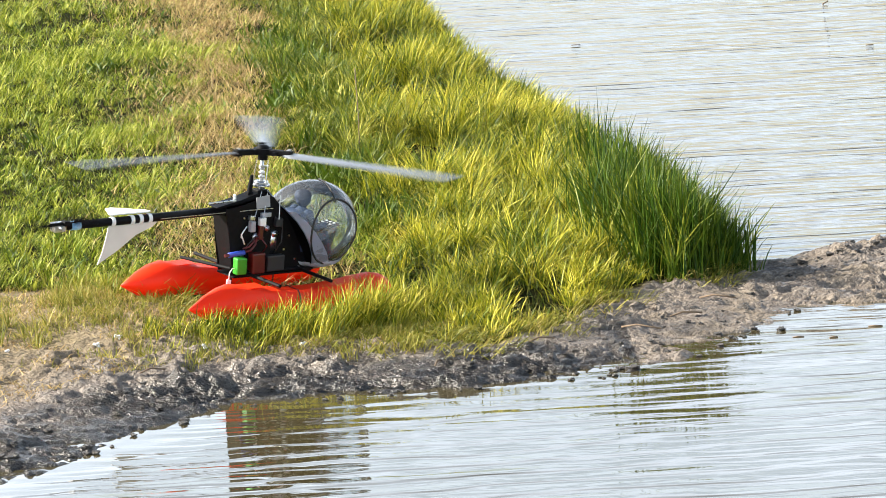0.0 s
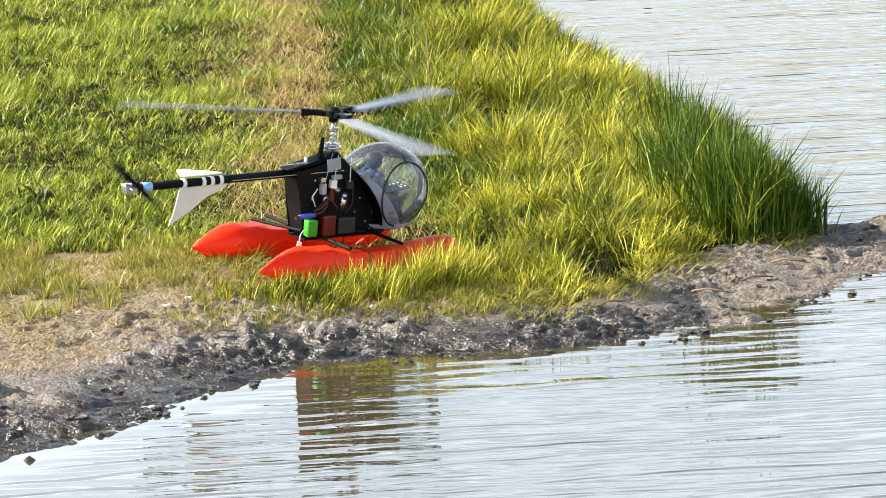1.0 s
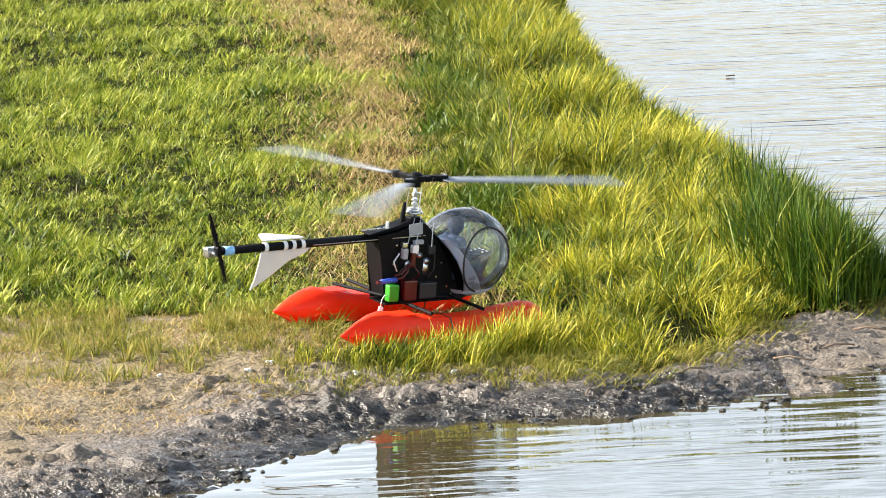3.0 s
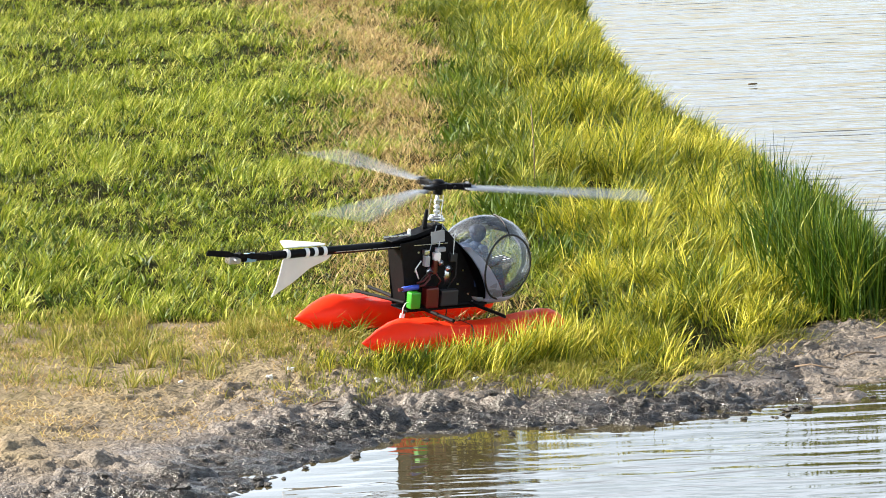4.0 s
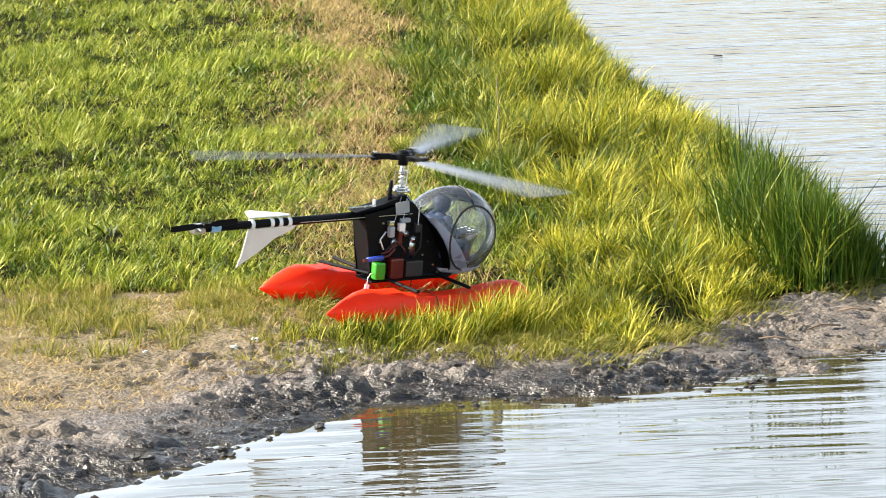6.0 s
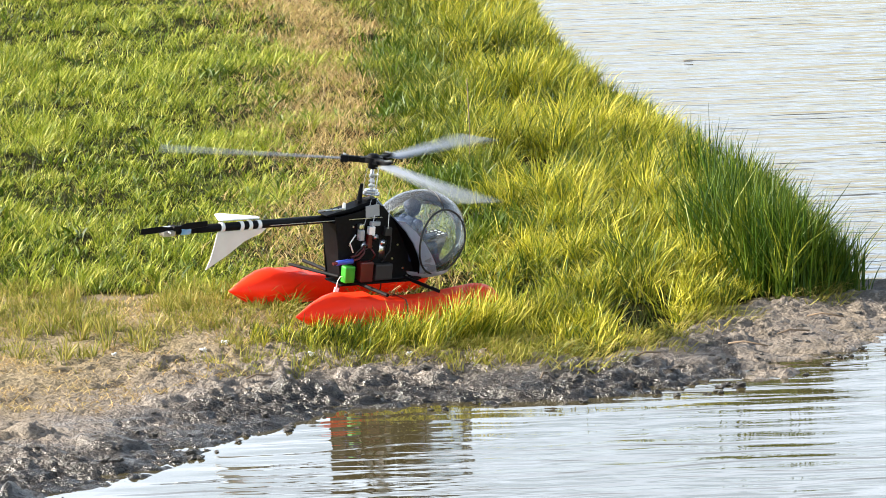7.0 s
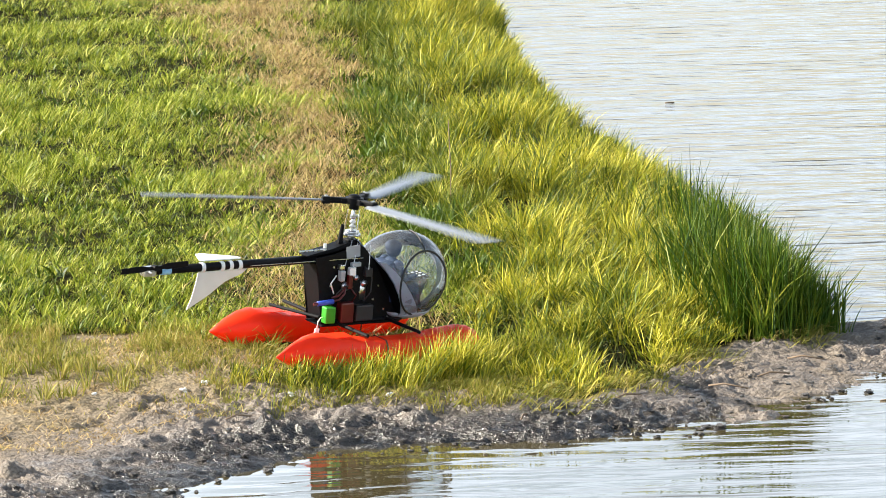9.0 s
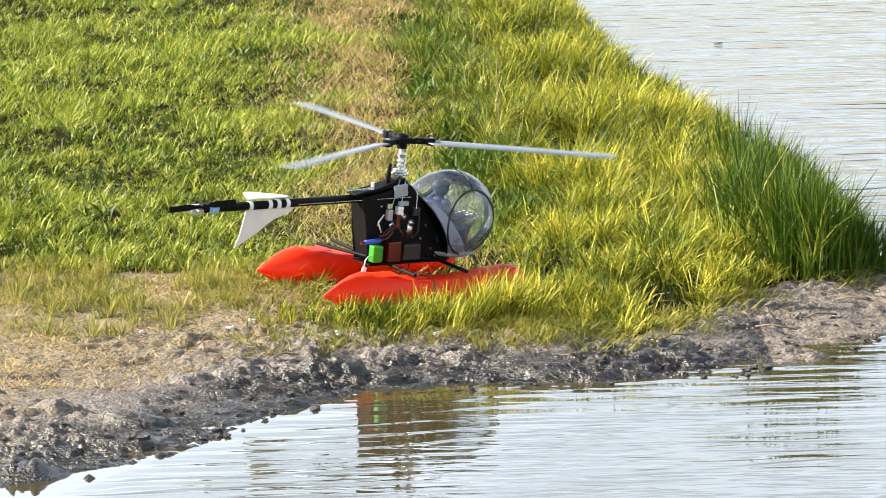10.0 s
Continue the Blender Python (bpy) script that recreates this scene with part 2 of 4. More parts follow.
def glass_mat():
    m = bpy.data.materials.new("clear_plastic")
    m.use_nodes = True
    n, l = m.node_tree.nodes, m.node_tree.links
    n.remove(n["Principled BSDF"])
    g, t = n.new("ShaderNodeBsdfGlossy"), n.new("ShaderNodeBsdfTransparent")
    g.inputs["Roughness"].default_value = 0.06
    t.inputs["Color"].default_value = (0.86, 0.9, 0.92, 1)
    d = n.new("ShaderNodeBsdfTranslucent")
    d.inputs["Color"].default_value = (0.85, 0.9, 0.95, 1)
    f = n.new("ShaderNodeFresnel")
    f.inputs["IOR"].default_value = 1.5
    df = n.new("ShaderNodeBsdfDiffuse")
    df.inputs["Color"].default_value = (0.85, 0.9, 0.95, 1)
    both = n.new("ShaderNodeMixShader")
    both.inputs[0].default_value = 0.6
    l.new(d.outputs[0], both.inputs[1])
    l.new(df.outputs[0], both.inputs[2])
    haze = n.new("ShaderNodeMixShader")
    haze.inputs[0].default_value = 0.12
    l.new(t.outputs[0], haze.inputs[1])
    l.new(both.outputs[0], haze.inputs[2])
    s = n.new("ShaderNodeMixShader")
    l.new(f.outputs[0], s.inputs[0])
    l.new(haze.outputs[0], s.inputs[1])
    l.new(g.outputs[0], s.inputs[2])
    l.new(s.outputs[0], n["Material Output"].inputs["Surface"])
    return m


def lit_through(m, amount):
    """Lets part of the light through a thin skin."""
    n, l = m.node_tree.nodes, m.node_tree.links
    t, s, p = n.new("ShaderNodeBsdfTranslucent"), n.new("ShaderNodeMixShader"), n["Principled BSDF"]
    l.new(p.inputs["Base Color"].links[0].from_socket, t.inputs["Color"])
    s.inputs[0].default_value = amount
    l.new(p.outputs[0], s.inputs[1])
    l.new(t.outputs[0], s.inputs[2])
    l.new(s.outputs[0], n["Material Output"].inputs["Surface"])


M_GROUND, M_WATER, M_GLASS = ground_mat(), water_mat(), glass_mat()
M_RED = mat("red_float_fabric", (0.94, 0.042, 0.006), 0.45, vary=0.08, scale=9, bump=0.25, bump_scale=35, spec=0.3)
lit_through(M_RED, 0.28)
M_BLACK = mat("black_carbon", (0.005, 0.005, 0.006), 0.5, vary=0.3, scale=60, bump=0.1, spec=0.1)
M_RUBBER = mat("black_rubber", (0.015, 0.015, 0.016), 0.6, vary=0.2)
M_STEEL = mat("bare_metal", (0.55, 0.55, 0.56), 0.28, 1.0, vary=0.15, scale=90)
M_WHITE = mat("white_plastic", (0.78, 0.78, 0.76), 0.45, vary=0.05, scale=20)
M_BLADE = mat("grey_white_blade", (0.16, 0.175, 0.20), 0.35, vary=0.05, scale=12)
M_FIN = mat("off_white_foam", (0.66, 0.62, 0.56), 0.7, vary=0.06, scale=14, bump=0.15)
M_BLUE = mat("blue_anodised", (0.03, 0.07, 0.42), 0.35, vary=0.15)
M_SKYBLUE = mat("light_blue_tape", (0.25, 0.50, 0.78), 0.45, vary=0.1)
M_GREEN = mat("green_battery_wrap", (0.022, 0.25, 0.012), 0.4, vary=0.08)
M_DARKRED = mat("dark_red_plastic", (0.07, 0.004, 0.004), 0.4, vary=0.1)
M_SILVER = mat("silver_grey_paint", (0.80, 0.83, 0.92), 0.35, vary=0.05)
lit_through(M_SILVER, 0.6)
M_LINING = mat("blue_grey_lining", (0.52, 0.60, 0.70), 0.6, vary=0.08)
M_NAVY = mat("dark_blue_fabric", (0.014, 0.03, 0.075), 0.7, vary=0.2)
M_GREY = mat("grey_label", (0.30, 0.32, 0.34), 0.5, vary=0.08)
M_TWIG = mat("dry_twig", (0.16, 0.11, 0.07), 0.8, vary=0.3, scale=60, bump=0.3)
M_FLUFF = mat("white_down", (0.72, 0.70, 0.66), 0.9, vary=0.1, scale=60, bump=0.5)
M_CLOD = mat("wet_mud_clod", (0.04, 0.033, 0.027), 0.42, vary=0.5, scale=30, bump=0.8, bump_scale=90)


# ---- shape helpers ----
def link_mesh(name, bm, material, smooth=True):
    me = bpy.data.meshes.new(name)
    bm.normal_update()
    bm.to_mesh(me)
    bm.free()
    me.materials.append(material)
    if smooth:
        me.polygons.foreach_set("use_smooth", [True] * len(me.polygons))
    return new(name, me)


def part(name, bm, material, parent, label="", smooth=False):
    ob = link_mesh(name, bm, material, smooth)
    ob.parent = parent
    if label:
        tagged(ob, label)
    return ob


def joined(*bms):
    out = bmesh.new()
    for b in bms:
        me = bpy.data.meshes.new("tmp")
        b.to_mesh(me)
        b.free()
        out.from_mesh(me)
        bpy.data.meshes.remove(me)
    return out


def box(size, at=(0, 0, 0), rot=(0, 0, 0), bevel=0.002):
    bm = bmesh.new()
    bmesh.ops.create_cube(bm, size=1)
    bmesh.ops.scale(bm, vec=size, verts=bm.verts)
    if bevel:
        bmesh.ops.bevel(bm, geom=bm.edges[:], offset=bevel, segments=2, affect="EDGES", profile=0.6)
    bm.transform(pose(*at, *rot))
    return bm


def rod(a, b, r, r2=None, sides=12, caps=True):
    a, b = Vector(a), Vector(b)
    bm = bmesh.new()
    bmesh.ops.create_cone(bm, cap_ends=caps, segments=sides, radius1=r, radius2=r if r2 is None else r2, depth=(b - a).length)
    bm.transform(Matrix.Translation((a + b) / 2) @ (b - a).to_track_quat("Z", "Y").to_matrix().to_4x4())
    return bm


def tube(points, r, sides=8):
    pts = [Vector(p) for p in points]
    bm = bmesh.new()
    rings = []
    for i, p in enumerate(pts):
        d = (pts[min(i + 1, len(pts) - 1)] - pts[max(i - 1, 0)]).normalized()
        u = d.orthogonal().normalized() if i == 0 else (rings_u - d * rings_u.dot(d)).normalized()
        rings_u = u
        v = d.cross(u)
        rings.append([bm.verts.new(p + (u * math.cos(k * math.tau / sides) + v * math.sin(k * math.tau / sides)) * r) for k in range(sides)])
    for a, b in zip(rings, rings[1:]):
        for k in range(sides):
            bm.faces.new((a[k], a[(k + 1) % sides], b[(k + 1) % sides], b[k]))
    bm.faces.new(rings[0][::-1])
    bm.faces.new(rings[-1])
    return bm


def plate(outline, thick, m=Matrix.Identity(4), bevel=0.0015):
    """A flat plate with that outline in its own x and z, thick along y."""
    bm = bmesh.new()
    f = bm.faces.new([bm.verts.new((x, -thick / 2, z)) for x, z in outline])
    g = bmesh.ops.extrude_face_region(bm, geom=[f])
    bmesh.ops.translate(bm, vec=(0, thick, 0), verts=[v for v in g["geom"] if isinstance(v, bmesh.types.BMVert)])
    bmesh.ops.recalc_face_normals(bm, faces=bm.faces)
    if bevel:
        bmesh.ops.bevel(bm, geom=bm.edges[:], offset=bevel, segments=1, affect="EDGES")
    bm.transform(m)
    return bm


def ball(r, at=(0, 0, 0), scale=(1, 1, 1), u=16, v=10):
    bm = bmesh.new()
    bmesh.ops.create_uvsphere(bm, u_segments=u, v_segments=v, radius=r)
    bm.transform(Matrix.Translation(at) @ Matrix.Diagonal((*scale, 1)))
    return bm


# ---- the lie of the land ----
SHORE = [(-40, -10), (-12, -6), (-3.5, -3.6), (-1.35, -2.62), (-0.76, -2.2), (-0.55, -1.74), (-0.30, -1.40), (-0.10, -1.26), (0.25, -1.24),
         (0.60, -1.21), (0.92, -1.18), (1.22, -1.09), (1.38, -0.93), (1.46, -0.74), (1.64, -0.60), (1.76, -0.46), (1.90, -0.22), (2.24, -0.17), (3.4, -0.05),
         (3.4, 0.95), (2.4, 0.88), (2.17, 0.82), (2.00, 0.72), (1.83, 0.80), (1.78, 1.5), (1.68, 2.6), (1.50, 3.15), (1.45, 4.2), (1.28, 5.5),
         (1.08, 7.0), (0.93, 9.5), (0.87, 14), (0.4, 25), (-2, 42), (-40, 60)]


def vnoise(x, y, seed=0):
    """Smooth value noise on a lattice of one metre, 0 to 1."""
    xi, yi = np.floor(x).astype(np.int64), np.floor(y).astype(np.int64)
    fx, fy = x - xi, y - yi
    fx, fy = fx * fx * (3 - 2 * fx), fy * fy * (3 - 2 * fy)

    def hsh(a, b):
        n = (a * 374761393 + b * 668265263 + seed * 974634777) & 0x7FFFFFFF
        n = ((n ^ (n >> 13)) * 1274126177) & 0x7FFFFFFF
        return ((n ^ (n >> 16)) & 0xFFFF) / 65535.0

    return (hsh(xi, yi) * (1 - fx) + hsh(xi + 1, yi) * fx) * (1 - fy) + (hsh(xi, yi + 1) * (1 - fx) + hsh(xi + 1, yi + 1) * fx) * fy


def fbm(x, y, seed=0, octaves=4):
    return sum(vnoise(x * 2 ** k, y * 2 ** k, seed + k) * 0.5 ** k for k in range(octaves)) / sum(0.5 ** k for k in range(octaves))


def shore_distance(x, y):
    """Metres inland from the waterline; negative over the water."""
    x, y = np.asarray(x, float), np.asarray(y, float)
    best, inside = np.full(x.shape, 1e9), np.zeros(x.shape, bool)
    for (ax, ay), (bx, by) in zip(SHORE, SHORE[1:] + SHORE[:1]):
        dx, dy = bx - ax, by - ay
        t = np.clip(((x - ax) * dx + (y - ay) * dy) / (dx * dx + dy * dy), 0, 1)
        best = np.minimum(best, np.hypot(x - ax - t * dx, y - ay - t * dy))
        cross = (ay > y) != (by > y)
        inside ^= cross & (x < ax + (y - ay) / (dy if dy else 1e-9) * dx)
    return np.where(inside, best, -best)


def smooth(a, b, v):
    t = np.clip((v - a) / (b - a), 0, 1)
    return t * t * (3 - 2 * t)


def lawn_front(x):
    return np.interp(x, [-3, -2, -0.8, -0.4, -0.1, 0.2, 0.5, 0.78, 1.06, 1.3, 1.8], [0.9, 0.6, 0.4, -0.05, -0.42, -0.55, -0.62, -0.70, -0.38, 0.10, 0.45])


def land(x, y):
    """The height of the ground over the water, and how dry it is (0 wet mud, 1 soil under grass)."""
    d = shore_distance(x, y) + (fbm(x * 4, y * 4, 3) - 0.5) * 0.16
    up = np.where(d > 0, 0.085 * np.minimum(d, 1.0) + 0.028 * np.clip(d - 1.0, 0, 8) + 0.01 * np.clip(d - 9, 0, 40), 0.22 * np.maximum(d, -1.5))
    near = np.exp(-((x / 0.75) ** 2 + ((y - 0.05) / 0.6) ** 2) ** 2)
    up = up * (1 - near) + (0.092 - 0.11 * x + 0.035 * y) * near
    grassy = smooth(-0.05, 0.12, y - lawn_front(x) + (fbm(x * 3, y * 3, 9) - 0.5) * 0.3) * (1 - smooth(1.62, 1.78, x))
    mud = smooth(-0.12, 0.05, d) * (1 - grassy)
    wet = mud * (1 - 0.75 * smooth(0.65, 1.3, d) * (x < 1.0))
    lumpy = 0.40 + 0.60 * smooth(0.38, 0.58, fbm(x * 2.4, y * 3.2, 17, 2))
    warp = (fbm(x * 5, y * 7, 23, 2) - 0.5) * 1.6
    shelf = smooth(0.49, 0.53, fbm(x * 4.5 + warp, y * 11 + warp, 8, 4)) * 0.016 + smooth(0.50, 0.54, fbm(x * 11 + warp, y * 24, 12, 3)) * 0.012
    spikes = (1 - np.abs(2 * fbm(x * 11, y * 34, 21, 3) - 1)) ** 3 * 0.018
    grain = (fbm(x * 26, y * 60, 6, 3) - 0.5) * 0.015
    up = up + wet * lumpy * (shelf + spikes + grain - 0.017) + wet * (fbm(x * 1.6, y * 2.6, 5, 2) - 0.5) * 0.03
    up = up + mud * (fbm(x * 18, y * 20, 31, 3) - 0.5) * 0.010
    for ix, iy, wx, wy, top in ((-1.17, -2.47, 0.10, 0.07, 0.05), (-0.99, -2.50, 0.04, 0.03, 0.045), (1.40, -0.90, 0.045, 0.03, 0.02)):
        up = up + np.exp(-((x - ix) / wx) ** 2 - ((y - iy) / wy) ** 2) * (top + (fbm(x * 30, y * 30, 45, 2) - 0.5) * 0.03)
    for ix, iy, wx, wy, top in ((-0.27, -1.06, 0.12, 0.06, 0.036), (-0.04, -0.90, 0.06, 0.05, 0.022), (-1.44, -1.46, 0.08, 0.06, 0.024), (-0.72, -1.24, 0.07, 0.05, 0.022), (-0.59, -1.16, 0.06, 0.045, 0.022), (-0.56, -0.86, 0.06, 0.05, 0.018), (-0.88, -1.80, 0.10, 0.07, 0.028), (-1.15, -1.70, 0.07, 0.06, 0.030), (0.18, -0.90, 0.06, 0.05, 0.022)):
        u, v = (x - ix) / wx + (fbm(x * 11, y * 11, 47, 2) - 0.5) * 1.1, (y - iy) / wy + (fbm(x * 13, y * 13, 49, 2) - 0.5) * 1.3
        up = up + np.exp(-(u * u + v * v) ** 3) * top * (0.75 + 0.5 * fbm(x * 24, y * 24, 43, 2))
    mound = np.exp(-(((x - 2.32) / 0.30) ** 2 + ((y - 0.72) / 0.17) ** 2))
    up = up + mound * (0.065 + (fbm(x * 12, y * 22, 41) - 0.5) * 0.09)
    up = up + grassy * (fbm(x * 1.3, y * 1.3, 51) - 0.5) * 0.10 * smooth(0.8, 1.6, np.hypot(x, y))
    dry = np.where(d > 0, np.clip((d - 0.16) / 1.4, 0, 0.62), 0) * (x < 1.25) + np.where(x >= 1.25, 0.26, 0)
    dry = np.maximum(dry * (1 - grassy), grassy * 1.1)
    return up, dry


def graded(lo, hi, step, far):
    mid = np.arange(lo, hi + step / 2, step)
    out, s = [], step
    g = 0.0
    while g < far:
        s *= 1.35
        g += s
        out.append(g)
    out = np.array(out)
    return np.concatenate([lo - out[::-1], mid, hi + out])


def grid_mesh(name, xs, ys, zfun, material):
    X, Y = np.meshgrid(xs, ys)
    Z, dry = zfun(X.ravel(), Y.ravel())
    nx, ny = len(xs), len(ys)
    co = np.stack([X.ravel(), Y.ravel(), Z], 1).astype(np.float32)
    i = (np.arange(ny - 1)[:, None] * nx + np.arange(nx - 1)[None, :]).ravel()
    faces = np.stack([i, i + 1, i + nx + 1, i + nx], 1).astype(np.int32)
    ob = from_arrays(name, co, faces, material)
    at = ob.data.attributes.new("dry", "FLOAT", "POINT")
    at.data.foreach_set("value", dry.astype(np.float32))
    return ob


def from_arrays(name, co, faces, material):
    """A mesh of quads, or of triangles, from arrays of places and corners."""
    me = bpy.data.meshes.new(name)
    k = faces.shape[1]
    me.vertices.add(len(co))
    me.vertices.foreach_set("co", co.ravel())
    me.loops.add(faces.size)
    me.loops.foreach_set("vertex_index", faces.ravel())
    me.polygons.add(len(faces))
    me.polygons.foreach_set("loop_start", np.arange(0, faces.size, k, dtype=np.int32))
    me.polygons.foreach_set("use_smooth", np.ones(len(faces), bool))
    me.update(calc_edges=True)
    me.materials.append(material)
    return new(name, me)


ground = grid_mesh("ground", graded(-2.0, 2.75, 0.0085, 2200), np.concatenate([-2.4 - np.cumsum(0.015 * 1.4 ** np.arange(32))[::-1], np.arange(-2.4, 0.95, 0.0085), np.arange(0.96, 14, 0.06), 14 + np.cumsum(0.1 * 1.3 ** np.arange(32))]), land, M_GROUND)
tagged(ground, "muddy pond bank of wet mud and trodden earth", "ground", kind="structure")


def flat(x, y):
    return np.zeros(len(x)), np.zeros(len(x))


water = grid_mesh("water", graded(-6, 6, 0.5, 2600), graded(-16, 20, 0.5, 2600), flat, M_WATER)
tagged(water, "pale rippled pond water mirroring the bright sky", "water", kind="structure")


# ---- grass ----
RNG = np.random.default_rng(7)


def blades(name, x, y, height, width, lean, turn, material, curl=1.0, levels=3):
    """Tapered, bending blades of grass rooted in the ground, one strip each."""
    n = len(x)
    z = land(x, y)[0] - 0.006
    dx, dy = np.cos(turn), np.sin(turn)
    face = RNG.uniform(0, math.tau, n)
    wx, wy = np.cos(face) * width / 2, np.sin(face) * width / 2
    co = np.zeros((n, 2 * levels, 3), np.float32)
    for k in range(levels):
        s = k / (levels - 1)
        out = lean * height * (s * (1 - curl * 0.5) + curl * 0.5 * s * s)
        up = height * s * np.sqrt(np.clip(1 - (lean * (0.4 + 0.6 * s)) ** 2 * 0.75, 0.05, 1))
        w = 1.0 if k == 0 else (0.85 if k < levels - 1 else 0.08)
        for j, sgn in ((0, -1), (1, 1)):
            co[:, 2 * k + j, 0] = x + dx * out + sgn * wx * w
            co[:, 2 * k + j, 1] = y + dy * out + sgn * wy * w
            co[:, 2 * k + j, 2] = z + up
    base = np.arange(n)[:, None] * 2 * levels
    quads = np.concatenate([base + np.array([[2 * k, 2 * k + 1, 2 * k + 3, 2 * k + 2]]) for k in range(levels - 1)], 1).reshape(-1, 4)
    return from_arrays(name, co.reshape(-1, 3), quads.astype(np.int32), material)


def scatter(n, x0, x1, y0, y1, chance):
    """Random places in a stretch of the plan, kept by chance(x, y) from 0 to 1; thinner farther back."""
    x, y = RNG.uniform(x0, x1, n), y0 + (y1 - y0) * RNG.uniform(0, 1, n)
    keep = RNG.uniform(0, 1, n) < chance(x, y)
    return x[keep], y[keep]


def clumped(x, y, reach, per):
    """Gathers places into tufts."""
    i = RNG.integers(0, max(1, len(x) // per), len(x))
    return x[i] + RNG.normal(0, reach, len(x)), y[i] + RNG.normal(0, reach, len(x))


def tall_edge(y):
    return np.interp(y, [-0.7, -0.5, -0.2, 0.4, 1.0, 2.1, 3.5, 4.5, 6.0, 7.2, 11, 14], [0.15, 0.35, 0.50, 0.52, 0.34, 0.22, 0.14, 0.14, 0.02, 0.10, -0.1, -0.3])


def tallness(x, y):
    return smooth(-0.15, 0.20, x - tall_edge(y) + (fbm(x * 2.2, y * 2.2, 61) - 0.5) * 0.75)


def reediness(x, y):
    return smooth(-0.18, 0.22, x - np.interp(y, [0.2, 0.6, 1.2, 2.0, 2.8], [1.38, 1.33, 1.36, 1.44, 1.54]) + (fbm(x * 4, y * 4, 71) - 0.5) * 0.6) * (y > 0.15) * (y < 2.9) * (1 - smooth(1.66, 1.84, x))


def pathness(x, y):
    mid = np.interp(y, [0.4, 2.1, 3.5, 4.5, 6.1, 7.2, 9.1, 11.7, 14], [-0.05, -0.14, -0.10, -0.20, -0.18, -0.12, -0.34, -0.65, -0.9])
    wide = np.interp(y, [0.4, 2, 4.5, 7, 12], [0.36, 0.32, 0.36, 0.36, 0.5])
    return np.exp(-((x - mid) / wide) ** 2 * 1.3) * smooth(0.28, 0.55, fbm(x * 2.2, y * 1.6, 81) + 0.12)


def on_land(x, y, edge=0.02):
    return (shore_distance(x, y) > np.where(y > 1.2, edge - 0.08, edge)) & (y > lawn_front(x) + (fbm(x * 3, y * 3, 9) - 0.5) * 0.3)


WIND = radians(-20)


def tufted(x, y, per, reach):
    """Fans each place out into a tuft: places, the way that each blade leans, and a number from 0 to 1 shared by the tuft."""
    n = len(x) * per
    a, r = RNG.uniform(0, math.tau, n), np.abs(RNG.normal(0, reach, n))
    return np.repeat(x, per) + np.cos(a) * r, np.repeat(y, per) + np.sin(a) * r, a, np.repeat(RNG.uniform(0, 1, len(x)), per)


def lawn_chance(x, y):
    return on_land(x, y) * (1 - tallness(x, y)) * (1 - 0.6 * pathness(x, y)) * (1 - 0.75 * np.exp(-((x + 0.1) ** 2 + (y + 0.05) ** 2) / 0.25))


# mown lawn: a short mat, and lumpy tufts combed over by the wind
x, y = scatter(80000, -2.9, 0.75, -0.5, 14, lambda x, y: lawn_chance(x, y) * np.interp(y, [0, 3, 8, 14], [1.0, 0.9, 0.7, 0.5]))
h = 0.045 * RNG.uniform(0.6, 1.35, len(x))
lawn = blades("lawn", x, y, h, RNG.uniform(0.003, 0.0055, len(x)), RNG.uniform(0.25, 0.9, len(x)), RNG.uniform(0, math.tau, len(x)), M_SHADED_MAT)
tagged(lawn, "short matted lawn grass darkened as if in shade", "grass", kind="stuff")
x, y = scatter(34000, -2.9, 0.75, -0.5, 14, lambda x, y: lawn_chance(x, y) * np.interp(y, [0, 3, 8, 14], [1.0, 0.9, 0.7, 0.5]) * (0.5 + 0.5 * smooth(0.35, 0.65, fbm(x * 3.4, y * 2.2, 91))))
tall_here = smooth(0.3, 0.72, fbm(x * 2.6, y * 1.7, 93))
hh = np.repeat(0.030 + 0.050 * tall_here, 12)
x, y, a, k = tufted(x, y, 12, 0.013)
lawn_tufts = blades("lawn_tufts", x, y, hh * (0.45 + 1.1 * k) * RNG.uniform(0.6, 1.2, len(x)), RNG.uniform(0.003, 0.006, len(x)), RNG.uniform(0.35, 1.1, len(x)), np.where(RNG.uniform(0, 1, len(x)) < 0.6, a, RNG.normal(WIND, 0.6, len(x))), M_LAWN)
tagged(lawn_tufts, "lumpy green grass tufts combed over by the wind", "grass", kind="stuff")

# tall yellow-green grass on the bank
def bank_height(x, y):
    return (0.085 + 0.21 * fbm(x * 2.6, y * 2.6, 101) ** 1.2) * np.interp(shore_distance(x, y), [-0.06, 0.25, 0.6], [0.55, 0.9, 1.0]) * np.interp(y - lawn_front(x), [0, 0.65], [0.24, 1.0]) * np.interp(x - tall_edge(y), [-0.15, 0.1, 0.55], [0.35, 0.6, 1.0])


def bank_chance(x, y):
    return on_land(x, y) * tallness(x, y) * (1 - smooth(1.58, 1.76, x)) * np.maximum(np.maximum(smooth(0.37, 0.46, fbm(x * 2.9, y * 2.3, 201, 3)), smooth(1.0, 0.6, y)), 1 - smooth(0.3, 0.45, shore_distance(x, y))) * (1 - reediness(x, y) * 0.55) * np.interp(y, [0, 4, 13], [1, 0.9, 0.75])


